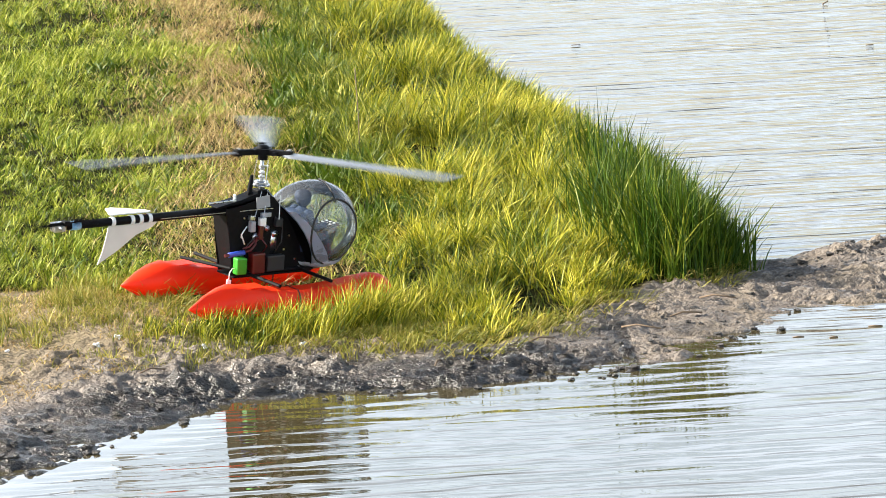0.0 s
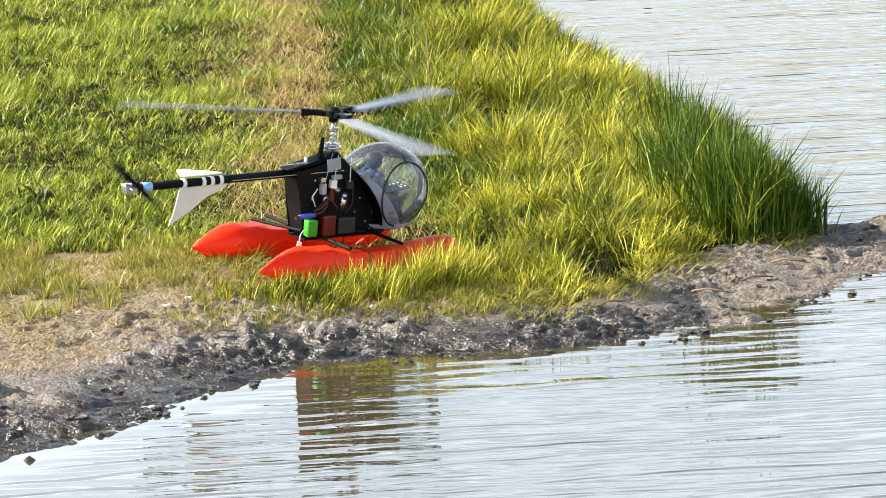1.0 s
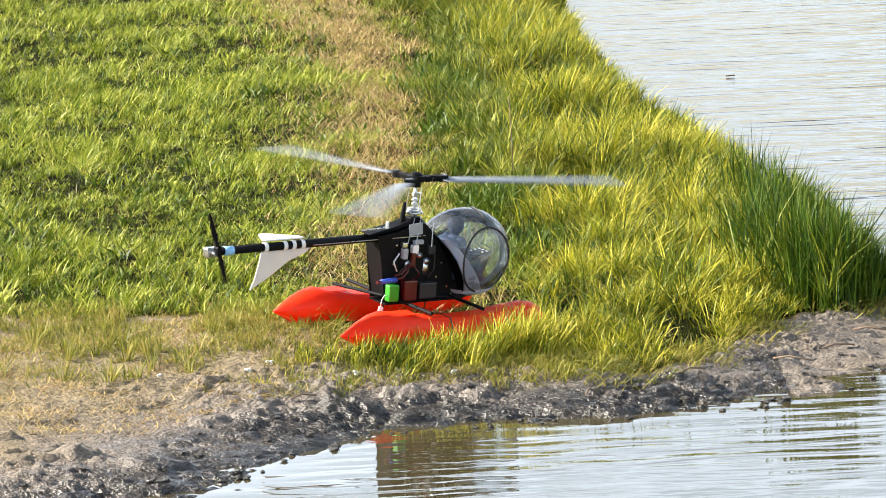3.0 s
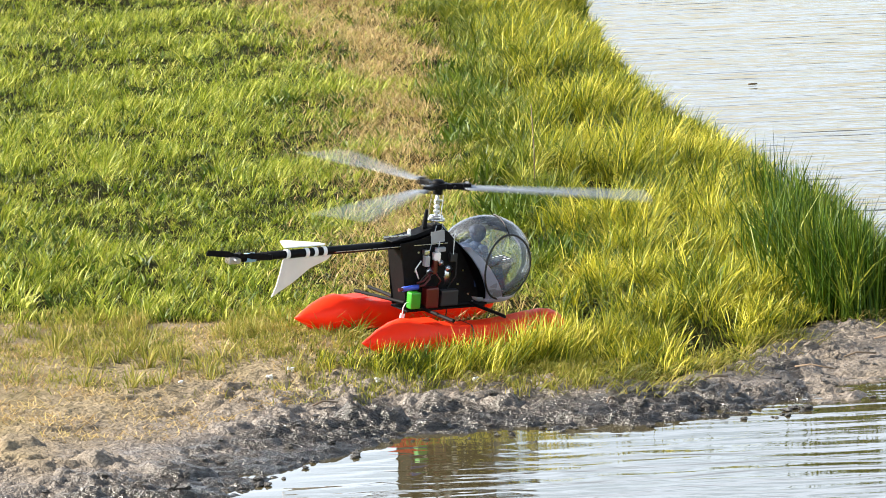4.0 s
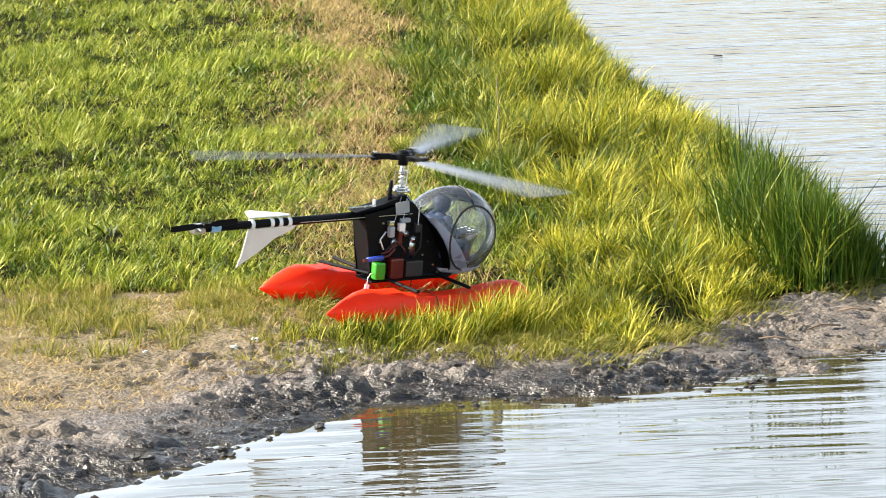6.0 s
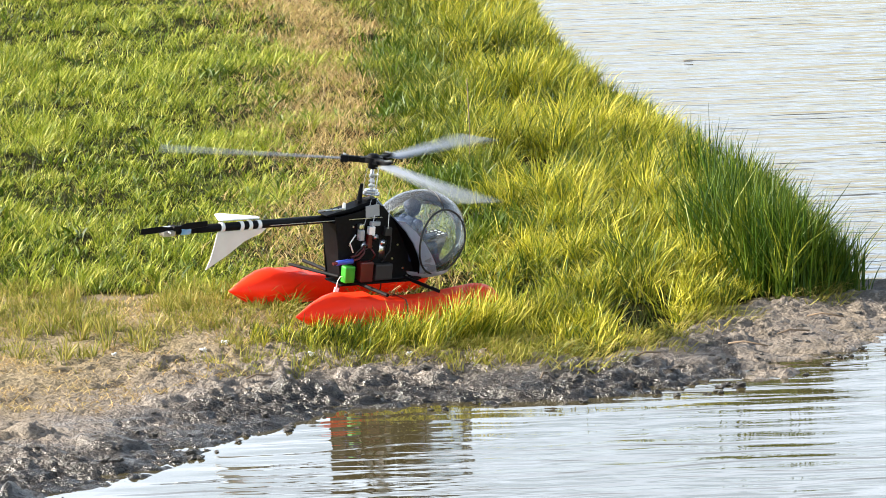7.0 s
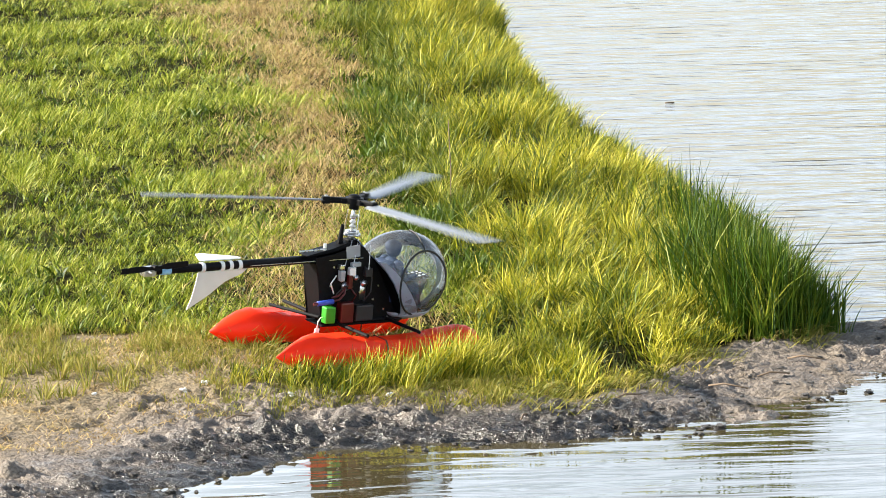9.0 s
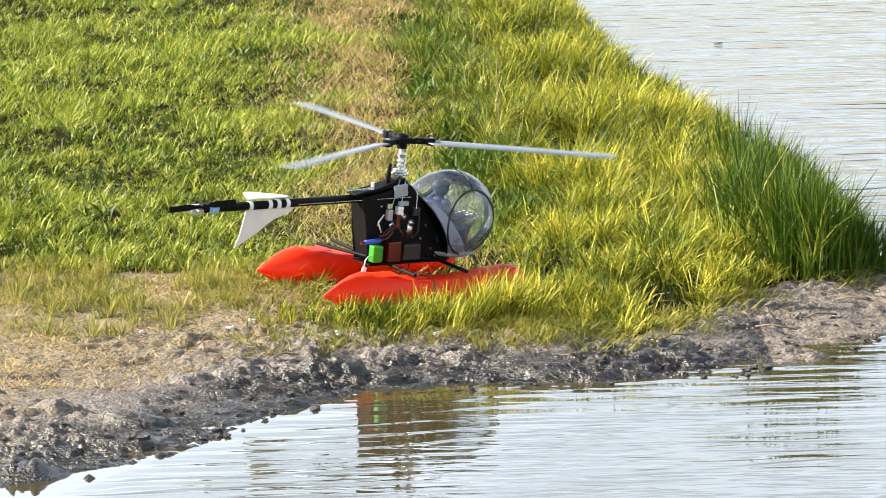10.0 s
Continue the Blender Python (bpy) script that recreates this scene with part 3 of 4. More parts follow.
x, y = scatter(40000, -0.3, 2.0, -0.9, 13.5, bank_chance)
bank_grass = blades("bank_grass", x, y, bank_height(x, y) * RNG.uniform(0.3, 0.75, len(x)), RNG.uniform(0.0035, 0.007, len(x)), RNG.uniform(0.15, 1.0, len(x)), RNG.uniform(0, math.tau, len(x)), M_SHADED_MAT, levels=4)
tagged(bank_grass, "low dark-green bank grass darkened as if in shade", "grass", kind="stuff")
x, y = scatter(24000, -0.3, 2.0, -0.9, 13.5, lambda x, y: bank_chance(x, y) * smooth(0.40, 0.52, fbm(x * 4.2, y * 3.4, 141)))
hh = np.repeat(bank_height(x, y), 24)
x, y, a, k = tufted(x, y, 24, 0.022)
ok = shore_distance(x, y) > np.where(y > 1.2, -0.05, 0.03)
x, y, a, k, hh = x[ok], y[ok], a[ok], k[ok], hh[ok]
green = (x - tall_edge(y) + (fbm(x * 3, y * 2, 241) - 0.5) * 0.5 < np.interp(y, [0.4, 1.2, 3.0, 9.0], [-0.3, 0.10, 0.34, 0.40])) & (y > 0.6)
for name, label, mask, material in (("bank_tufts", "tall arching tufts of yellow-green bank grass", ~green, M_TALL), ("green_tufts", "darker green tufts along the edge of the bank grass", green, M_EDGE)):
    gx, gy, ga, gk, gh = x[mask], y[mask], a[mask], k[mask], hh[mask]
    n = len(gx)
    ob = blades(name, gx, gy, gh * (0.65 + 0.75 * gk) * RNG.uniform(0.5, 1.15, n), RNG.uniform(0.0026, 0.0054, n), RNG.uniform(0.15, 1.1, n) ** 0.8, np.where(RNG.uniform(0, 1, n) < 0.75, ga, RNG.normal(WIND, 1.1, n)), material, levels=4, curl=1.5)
    tagged(ob, label, "grass", kind="stuff")

# dead flattened grass of the worn track
x, y = scatter(110000, -1.6, 0.6, 0.2, 14, lambda x, y: on_land(x, y) * pathness(x, y) * (1 - 0.7 * tallness(x, y)))
dead = blades("dead_grass", x, y, RNG.uniform(0.03, 0.10, len(x)), RNG.uniform(0.003, 0.005, len(x)), RNG.uniform(0.7, 1.1, len(x)), RNG.uniform(0, math.tau, len(x)), M_DEAD)
tagged(dead, "brown dead grass flattened along a worn track", "grass", kind="stuff")
x, y = scatter(40000, -2.6, 0.6, -1.4, 1.0, lambda x, y: (shore_distance(x, y) > 0.5) * (y < lawn_front(x) + 0.25) * smooth(0.3, 0.62, fbm(x * 4, y * 4, 151)))
litter = blades("straw_litter", x, y, RNG.uniform(0.015, 0.06, len(x)), RNG.uniform(0.002, 0.0045, len(x)), RNG.uniform(1.0, 1.14, len(x)), RNG.uniform(0, math.tau, len(x)), M_DEAD, curl=0.2)
tagged(litter, "pale straw and dead grass lying on earth", "grass", kind="stuff")

# thin dry grass between the lawn and the mud
x, y = scatter(120000, -2.6, 0.5, -1.2, 1.0, lambda x, y: (shore_distance(x, y) > 0.5) * np.interp(y - lawn_front(x), [-1.3, -0.7, -0.2, 0.2, 0.3], [0.0, 0.35, 1.0, 0.8, 0.0]) * smooth(0.32, 0.6, fbm(x * 4.5, y * 4.5, 171)) * (1 - 0.55 * np.exp(-((x - 0.05) / 0.6) ** 2 - ((y + 0.55) / 0.25) ** 2)))
thin = blades("thin_grass", x, y, RNG.uniform(0.012, 0.045, len(x)), RNG.uniform(0.0025, 0.0045, len(x)), RNG.uniform(0.3, 1.1, len(x)), RNG.uniform(0, math.tau, len(x)), M_TUFT)
tagged(thin, "thin yellowing grass on trodden earth", "grass", kind="stuff")

# draggled grass lying over the edge of the mud
x, y = scatter(26000, -0.4, 1.75, -1.05, 0.6, lambda x, y: (shore_distance(x, y) > 0.10) * np.interp(y - lawn_front(x), [-0.34, -0.12, 0.10, 0.2], [0.0, 0.55, 1.0, 0.0]) * smooth(0.42, 0.56, fbm(x * 6, y * 6, 231)))
draggled = blades("draggled_grass", x, y, RNG.uniform(0.04, 0.12, len(x)), RNG.uniform(0.003, 0.0055, len(x)), RNG.uniform(0.9, 1.14, len(x)), RNG.normal(radians(-60), 0.9, len(x)), M_TUFT, curl=0.5)
tagged(draggled, "flattened muddy grass lying over wet mud", "grass", kind="stuff")

# upright dark-green reeds on the point
x, y = scatter(17000, 1.1, 1.9, 0.1, 2.9, lambda x, y: (shore_distance(x, y) > 0.0) * reediness(x, y) * (y > lawn_front(x) - 0.02))
tx, ty = clumped(x, y, 0.03, 12)
ok = shore_distance(tx, ty) > -0.03
x, y = np.concatenate([x, tx[ok]]), np.concatenate([y, ty[ok]])
h = np.interp(shore_distance(x, y), [-0.03, 0.08, 0.35], [0.20, 0.27, 0.40]) * np.interp(x, [1.45, 1.82], [1.0, 0.62]) * RNG.uniform(0.25, 1.2, len(x)) * (0.5 + 0.9 * fbm(x * 5, y * 5, 161))
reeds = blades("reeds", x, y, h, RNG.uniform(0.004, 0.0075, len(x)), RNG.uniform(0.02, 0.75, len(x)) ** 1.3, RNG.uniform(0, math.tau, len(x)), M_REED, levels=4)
tagged(reeds, "dense dark-green reeds on the point of the bank", "reeds", kind="stuff")

# thin tufts on the trodden earth and round the floats
def tuft_chance(x, y):
    d = shore_distance(x, y)
    f = lawn_front(x)
    return (d > 0.40) * (x < 1.0) * np.interp(y - f, [-1.2, -0.8, -0.15, 0.1, 0.25], [0.0, 0.12, 0.5, 0.9, 0.0]) * smooth(0.40, 0.6, fbm(x * 3.1, y * 3.1, 111))


x, y = scatter(9000, -2.6, 1.0, -1.3, 1.0, tuft_chance)
x, y = x[:320], y[:320]
cx, cy, ch = np.repeat(x, 26), np.repeat(y, 26), np.repeat(RNG.uniform(0.025, 0.08, len(x)) * np.interp(np.hypot(x, y + 0.1), [0.35, 0.8], [0.6, 1.0]), 26)
tufts = blades("grass_tufts", cx + RNG.normal(0, 0.016, len(cx)), cy + RNG.normal(0, 0.016, len(cx)), ch * RNG.uniform(0.5, 1.3, len(cx)), RNG.uniform(0.002, 0.004, len(cx)), RNG.uniform(0.1, 0.95, len(cx)), RNG.uniform(0, math.tau, len(cx)), M_TUFT, levels=4)
tagged(tufts, "thin yellowing grass tufts on trodden earth", "grass", kind="stuff")

# a few taller dry clumps on the bare earth
x, y = scatter(260, -2.2, -0.35, -0.75, 0.2, lambda x, y: (shore_distance(x, y) > 0.55) * smooth(0.4, 0.6, fbm(x * 2.6, y * 2.6, 221)))
x, y, a, k = tufted(x[:40], y[:40], 22, 0.018)
dry_clumps = blades("dry_clumps", x, y, (0.045 + 0.07 * k) * RNG.uniform(0.5, 1.2, len(x)), RNG.uniform(0.003, 0.0055, len(x)), RNG.uniform(0.15, 0.95, len(x)), a, M_TUFT, levels=4)
tagged(dry_clumps, "taller yellow-brown grass clumps on bare earth", "grass", kind="stuff")

# grass that stands before the floats and bends over them
n = 8000
x = RNG.uniform(-0.45, 0.62, n)
y = np.interp(x, [-0.45, -0.15, 0.2, 0.62], [-0.34, -0.43, -0.36, -0.12]) - np.abs(RNG.normal(0, 0.10, n)) - 0.02
keep = RNG.uniform(0, 1, n) < np.interp(x, [-0.45, -0.1, 0.2, 0.6], [0.2, 0.5, 1.0, 1.0]) * smooth(0.30, 0.6, fbm(x * 6, y * 6, 121))
x, y = clumped(x[keep], y[keep], 0.014, 14)
float_grass = blades("float_grass", x, y, RNG.uniform(0.05, 0.17, len(x)) * np.interp(x, [-0.4, 0.0, 0.2, 0.35], [0.5, 0.8, 1.15, 1.35]), RNG.uniform(0.0026, 0.0046, len(x)), RNG.uniform(0.15, 1.0, len(x)), RNG.normal(radians(10), 1.2, len(x)), M_TALL, levels=4)
tagged(float_grass, "long grass blades bending in front of red floats", "grass", kind="stuff")

# broad-leaved weeds in the lawn
n = 900
x, y = scatter(n, -2.4, 0.1, 0.6, 11, lambda x, y: smooth(0.55, 0.72, fbm(x * 1.9, y * 1.5, 131)) * (1 - tallness(x, y)))
cx, cy = np.repeat(x, 7), np.repeat(y, 7)
weeds = blades("lawn_weeds", cx + RNG.normal(0, 0.02, len(cx)), cy + RNG.normal(0, 0.02, len(cx)), RNG.uniform(0.04, 0.09, len(cx)), RNG.uniform(0.009, 0.017, len(cx)), RNG.uniform(0.5, 1.0, len(cx)), RNG.uniform(0, math.tau, len(cx)), M_LEAF, levels=4)
tagged(weeds, "broad-leaved green weeds among the lawn grass", "weeds", kind="stuff")


# darker broad-leaved plants along the edge of the bank grass
x, y = scatter(2400, -0.05, 0.75, 1.2, 9.0, lambda x, y: np.exp(-((x - tall_edge(y) - 0.16) / 0.14) ** 2) * smooth(0.42, 0.55, fbm(x * 2.1, y * 1.5, 211)))
cx, cy = np.repeat(x, 12), np.repeat(y, 12)
docks = blades("bank_weeds", cx + RNG.normal(0, 0.03, len(cx)), cy + RNG.normal(0, 0.03, len(cx)), RNG.uniform(0.06, 0.14, len(cx)), RNG.uniform(0.006, 0.015, len(cx)), RNG.uniform(0.2, 0.9, len(cx)), RNG.uniform(0, math.tau, len(cx)), M_LEAF, levels=5, curl=1.4)
tagged(docks, "dark-green broad-leaved plants edging the bank grass", "weeds", kind="stuff")


# ---- the model helicopter ----
HELI = Matrix.Translation((0, 0, 0.66)) @ pose(0, 0, 0, 0, 0, 33) @ pose(0, 0, 0, 0, 3.3, 0) @ pose(0, 0, 0, 6.5, 0, 0) @ Matrix.Translation((0, 0, -0.56))


def float_body(side):
    """An inflated float: pointed tail, rounded upturned bow, flat deck."""
    bm = bmesh.new()
    st = [(-0.432, 0.003, 0.062), (-0.40, 0.021, 0.062), (-0.36, 0.045, 0.063), (-0.31, 0.066, 0.064), (-0.26, 0.078, 0.065), (-0.20, 0.078, 0.064), (-0.12, 0.068, 0.061), (-0.02, 0.058, 0.058),
          (0.10, 0.058, 0.058), (0.20, 0.062, 0.061), (0.28, 0.067, 0.066), (0.34, 0.064, 0.069), (0.38, 0.056, 0.070), (0.41, 0.042, 0.070), (0.43, 0.022, 0.069), (0.436, 0.004, 0.069)]
    rings, sides = [], 28
    for x, r, zc in st:
        zc -= 0.020 if side > 0 else 0.0
        deck = float(smooth(-0.30, -0.16, x) * (1 - smooth(0.24, 0.36, x)))
        ring = []
        for k in range(sides):
            a = math.tau * k / sides
            cy, cz = math.cos(a), math.sin(a)
            zz = cz * r
            if cz > 0:
                zz = r * (cz * (1 - deck) + min(cz, 0.80) * 0.95 * deck)
            wob = 1 + 0.012 * math.sin(5 * a + x * 40) * (1 - deck)
            ring.append(bm.verts.new((x, side + cy * r * wob, zc + zz)))
        rings.append(ring)
    for a, b in zip(rings, rings[1:]):
        for k in range(sides):
            bm.faces.new((a[k], b[k], b[(k + 1) % sides], a[(k + 1) % sides]))
    bm.faces.new(rings[0])
    bm.faces.new(rings[-1][::-1])
    bmesh.ops.recalc_face_normals(bm, faces=bm.faces)
    return bm


def band(x, side, zc, r, w=0.006, t=0.0015):
    bm = bmesh.new()
    rings = []
    for xx, rr in ((x - w / 2, r), (x - w / 2, r + t), (x + w / 2, r + t), (x + w / 2, r)):
        rings.append([bm.verts.new((xx, side + math.cos(k * math.tau / 28) * rr, zc + (math.sin(k * math.tau / 28) * rr if math.sin(k * math.tau / 28) < 0.75 else 0.76 * rr))) for k in range(28)])
    for a, b in zip(rings, rings[1:] + rings[:1]):
        for k in range(28):
            bm.faces.new((a[k], b[k], b[(k + 1) % 28], a[(k + 1) % 28]))
    bmesh.ops.recalc_face_normals(bm, faces=bm.faces)
    return bm


BUB, BR = Vector((0.225, 0.0, 0.270)), 0.160


def bubble():
    """The clear dome: a sphere drawn out a little forward, open at the back where it meets the bulkhead."""
    bm = bmesh.new()
    bmesh.ops.create_uvsphere(bm, u_segments=40, v_segments=26, radius=BR)
    bm.transform(Matrix.Rotation(radians(90), 4, "Y"))
    for v in bm.verts:
        v.co.x *= 1.18 if v.co.x > 0 else 1.25
        v.co.z *= 1.04
        v.co.y *= 0.86
        v.co += BUB
    gone = [v for v in bm.verts if v.co.x < bulk_x(v.co.z)]
    bmesh.ops.delete(bm, geom=gone, context="VERTS")
    return bm


def bulk_x(z):
    """The curved rear edge of the dome, at that height."""
    return float(np.interp(z, [0.09, 0.12, 0.20, 0.28, 0.34, 0.39, 0.42, 0.45], [0.212, 0.195, 0.160, 0.118, 0.080, 0.035, 0.005, -0.02]))


def side_frame(y):
    pts = [(-0.178, 0.352), (-0.165, 0.31), (-0.150, 0.20), (-0.135, 0.118), (0.02, 0.108), (0.205, 0.106)]
    pts += [(bulk_x(z), z) for z in (0.14, 0.18, 0.22, 0.26, 0.30, 0.34, 0.37, 0.40)] + [(0.0, 0.405), (-0.03, 0.395), (-0.10, 0.378), (-0.178, 0.366)]
    return plate(pts, 0.004, pose(0, y, 0))


def rotor_blade():
    """One main blade along +x from its grip: thick rounded nose, thin tail edge, drooping and twisted a little."""
    bm = bmesh.new()
    secs = []
    for s in (0.095, 0.12, 0.16, 0.30, 0.50, 0.68, 0.745, 0.772, 0.778):
        c = 0.030 if s < 0.11 else (0.062 if s < 0.73 else (0.058 if s < 0.77 else 0.046))
        z = -0.006 * (max(0.0, s - 0.1) / 0.65) ** 1.5
        tw = radians(7 - 6 * s)
        prof = [(-0.28, 0), (-0.2, 0.055), (0.0, 0.07), (0.35, 0.04), (0.72, 0.004), (0.72, -0.004), (0.35, -0.03), (0.0, -0.05), (-0.2, -0.04)]
        secs.append([bm.verts.new((s, -u * c * math.cos(tw) - w * c * math.sin(tw), z - u * c * math.sin(tw) + w * c * math.cos(tw))) for u, w in prof])
    for a, b in zip(secs, secs[1:]):
        for k in range(len(a)):
            bm.faces.new((a[k], b[k], b[(k + 1) % len(a)], a[(k + 1) % len(a)]))
    bm.faces.new(secs[0])
    bm.faces.new(secs[-1][::-1])
    bmesh.ops.recalc_face_normals(bm, faces=bm.faces)
    return bm


def helicopter():
    heli = new("model_helicopter")
    heli.matrix_world = HELI
    tagged(heli, "black radio-controlled helicopter with clear bubble on red floats", "helicopter")
    # floats and the tubes that carry them
    for s in (0.23, -0.23):
        f = part("float", float_body(s), M_RED, heli, "orange-red inflated float with pointed tail", True)
        for bx in (0.005, 0.19):
            part("strap", band(bx, s, 0.0585 if s < 0 else 0.0385, 0.0605), M_DARKRED, f, "thin dark strap")
        part("deck_patch", box((0.10, 0.07, 0.002), (-0.185, s, 0.1265 if s < 0 else 0.1065), bevel=0.0008), M_RED, f)
    for x0, x1 in ((-0.155, -0.015), (0.10, 0.175)):
        part("cross_tube", rod(((x0 + x1) / 2, 0.285, 0.122), ((x0 + x1) / 2, -0.285, 0.130), 0.0065), M_BLACK, heli, "black carbon cross tube")
    for y in (-0.062, 0.062):
        part("skid_rail", rod((-0.135, y, 0.135), (0.205, y, 0.122), 0.006), M_BLACK, heli)
    part("rear_spreader", rod((-0.20, 0.20, 0.136), (-0.145, -0.05, 0.146), 0.006), M_BLACK, heli, "black tube over the far float")
    # frame
    for y in (-0.048, 0.048):
        part("side_frame", side_frame(y), M_BLACK, heli, "black carbon side plate")
    part("base_plate", box((0.34, 0.112, 0.006), (0.035, 0, 0.112)), M_BLACK, heli)
    part("rear_plate", box((0.005, 0.092, 0.22), (-0.15, 0, 0.235), (0, -11, 0)), M_BLACK, heli)
    part("top_deck", plate([(-0.20, 0.366), (-0.205, 0.372), (-0.10, 0.392), (-0.03, 0.412), (0.015, 0.416), (0.02, 0.405), (-0.10, 0.378)], 0.060), M_BLACK, heli)
    zs = [0.115, 0.15, 0.19, 0.23, 0.27, 0.31, 0.345, 0.375, 0.40, 0.418]
    bm = bmesh.new()
    rows = []
    for z in zs:
        dz = (z - BUB.z) / (BR * 1.04)
        x = bulk_x(z)
        k = max(0.0, 1 - dz * dz - ((x - BUB.x) / (BR * 1.25)) ** 2)
        w = max(0.04, 0.86 * BR * math.sqrt(k))
        rows.append([bm.verts.new((x - 0.003, w * u, z)) for u in (-1, -0.5, 0, 0.5, 1)])
    for a, b in zip(rows, rows[1:]):
        for k in range(4):
            bm.faces.new((a[k], a[k + 1], b[k + 1], b[k]))
    bmesh.ops.solidify(bm, geom=bm.faces[:], thickness=0.004)
    lining = bm.copy()
    bmesh.ops.translate(lining, vec=(0.007, 0, 0), verts=lining.verts)
    bmesh.ops.scale(lining, vec=(1, 0.96, 1), verts=lining.verts)
    bulkhead = part("bulkhead", bm, M_BLACK, heli, "black curved bulkhead behind the bubble")
    part("lining", lining, M_LINING, bulkhead, "blue-grey lining inside the bubble")
    # silver-grey lower shell and rear rim of the dome
    rim = []
    for z in zs[:7]:
        dz = (z - BUB.z) / (BR * 1.04)
        x = bulk_x(z) + 0.012
        k = max(0.0, 1 - dz * dz - ((x - BUB.x) / (BR * 1.25)) ** 2)
        rim.append((x, -0.86 * BR * math.sqrt(k) - 0.001, z))
    for sgn in (1, -1):
        bm = bmesh.new()
        prev = None
        for x, yy, z in rim:
            w = float(np.interp(z, [0.11, 0.16, 0.24, 0.31, 0.35], [0.075, 0.055, 0.036, 0.022, 0.010]))
            x2 = x + w
            k2 = max(0.0, 1 - ((z - BUB.z) / (BR * 1.04)) ** 2 - ((x2 - BUB.x) / (BR * (1.25 if x2 < BUB.x else 1.18))) ** 2)
            a = bm.verts.new((x - 0.012, sgn * (yy + 0.002), z))
            b = bm.verts.new((x2, sgn * (-0.86 * BR * math.sqrt(k2) - 0.0015), z))
            if prev:
                bm.faces.new((prev[0], prev[1], b, a))
            prev = (a, b)
        bmesh.ops.solidify(bm, geom=bm.faces[:], thickness=0.002)
        part("canopy_rim", bm, M_SILVER, heli, "silver-grey painted rim of the bubble", True)
    canopy = part("canopy", bubble(), M_GLASS, heli, "clear plastic bubble canopy", True)
    # the round door's black edge, and the seam over the dome
    ring = []
    for k in range(49):
        a = math.tau * k / 48
        x, z = 0.112 * math.cos(a) + 0.034, 0.122 * math.sin(a) - 0.010
        q = 1 - (x / (BR * (1.18 if x > 0 else 1.25))) ** 2 - (z / (BR * 1.04)) ** 2
        ring.append((BUB.x + x, -(0.86 * BR * math.sqrt(max(q, 0.02)) + 0.001), BUB.z + z))
    part("door_ring", tube(ring, 0.0038), M_RUBBER, canopy, "black rubber edge of the round door", True)
    seam = []
    for k in range(9):
        a = radians(52 - 7 * k)
        seam.append((BUB.x + 0.035, -0.843 * BR * math.sin(a), BUB.z + 1.025 * BR * math.cos(a) + 0.002))
    part("canopy_seam", tube(seam, 0.0028), M_RUBBER, canopy)
    tray = ball(1.0, (BUB.x + 0.02, 0, 0.148), (0.115, 0.095, 0.036), 24, 12)
    bmesh.ops.delete(tray, geom=[v for v in tray.verts if v.co.z > 0.150], context="VERTS")
    part("canopy_floor", tray, M_SILVER, heli, "silver-grey lower shell of the cockpit", True)
    part("seat", joined(box((0.07, 0.10, 0.03), (0.20, 0, 0.185), (0, -6, 0), 0.01), box((0.045, 0.11, 0.15), (0.165, 0, 0.255), (0, -8, 0), 0.014)), M_NAVY, heli, "dark blue cockpit seat", True)
    part("console", plate([(0.25, 0.15), (0.295, 0.15), (0.335, 0.255), (0.31, 0.262), (0.28, 0.235)], 0.05), M_RUBBER, heli, "dark grey cockpit console")
    part("instrument_panel", box((0.085, 0.075, 0.012), (0.29, 0, 0.262), (0, -8, 0), 0.004), M_BLACK, heli, "black instrument panel with pale marks")
    for i in range(4):
        for j in range(3):
            part("dial", box((0.008, 0.009, 0.002), (0.262 + 0.018 * i, -0.024 + 0.024 * j, 0.2645 + 0.0026 * i), (0, -8, 0), 0), M_WHITE, heli)
    part("pedal_block", box((0.06, 0.05, 0.025), (0.275, -0.01, 0.162), (0, -10, 10), 0.006), M_WHITE, heli, "white block on the cockpit floor")
    # machinery between the side plates and on their outside
    part("battery", box((0.042, 0.034, 0.062), (-0.122, -0.074, 0.160), (0, 0, 0), 0.006), M_GREEN, heli, "bright green battery pack")
    part("motor_pack", box((0.055, 0.036, 0.075), (-0.05, -0.072, 0.165), (0, 0, 0), 0.005), M_DARKRED, heli, "dark red battery pack")
    part("controller", box((0.075, 0.03, 0.06), (0.03, -0.068, 0.158), (0, 0, 0), 0.006), M_RUBBER, heli)
    part("plug", rod((-0.178, -0.082, 0.206), (-0.112, -0.082, 0.210), 0.0095), M_BLUE, heli, "bright blue power connector", True)
    for dz, dy in ((0.0, 0.0), (0.012, 0.008)):
        part("power_lead", tube([(-0.112, -0.08 + dy, 0.210 + dz), (-0.085, -0.082 + dy, 0.216 + dz), (-0.062, -0.078 + dy, 0.235 + dz), (-0.055, -0.066, 0.262)], 0.004), M_DARKRED, heli, "dark red power lead", True)
    part("plug_tip", rod((-0.195, -0.082, 0.2045), (-0.178, -0.082, 0.206), 0.006), M_DARKRED, heli)
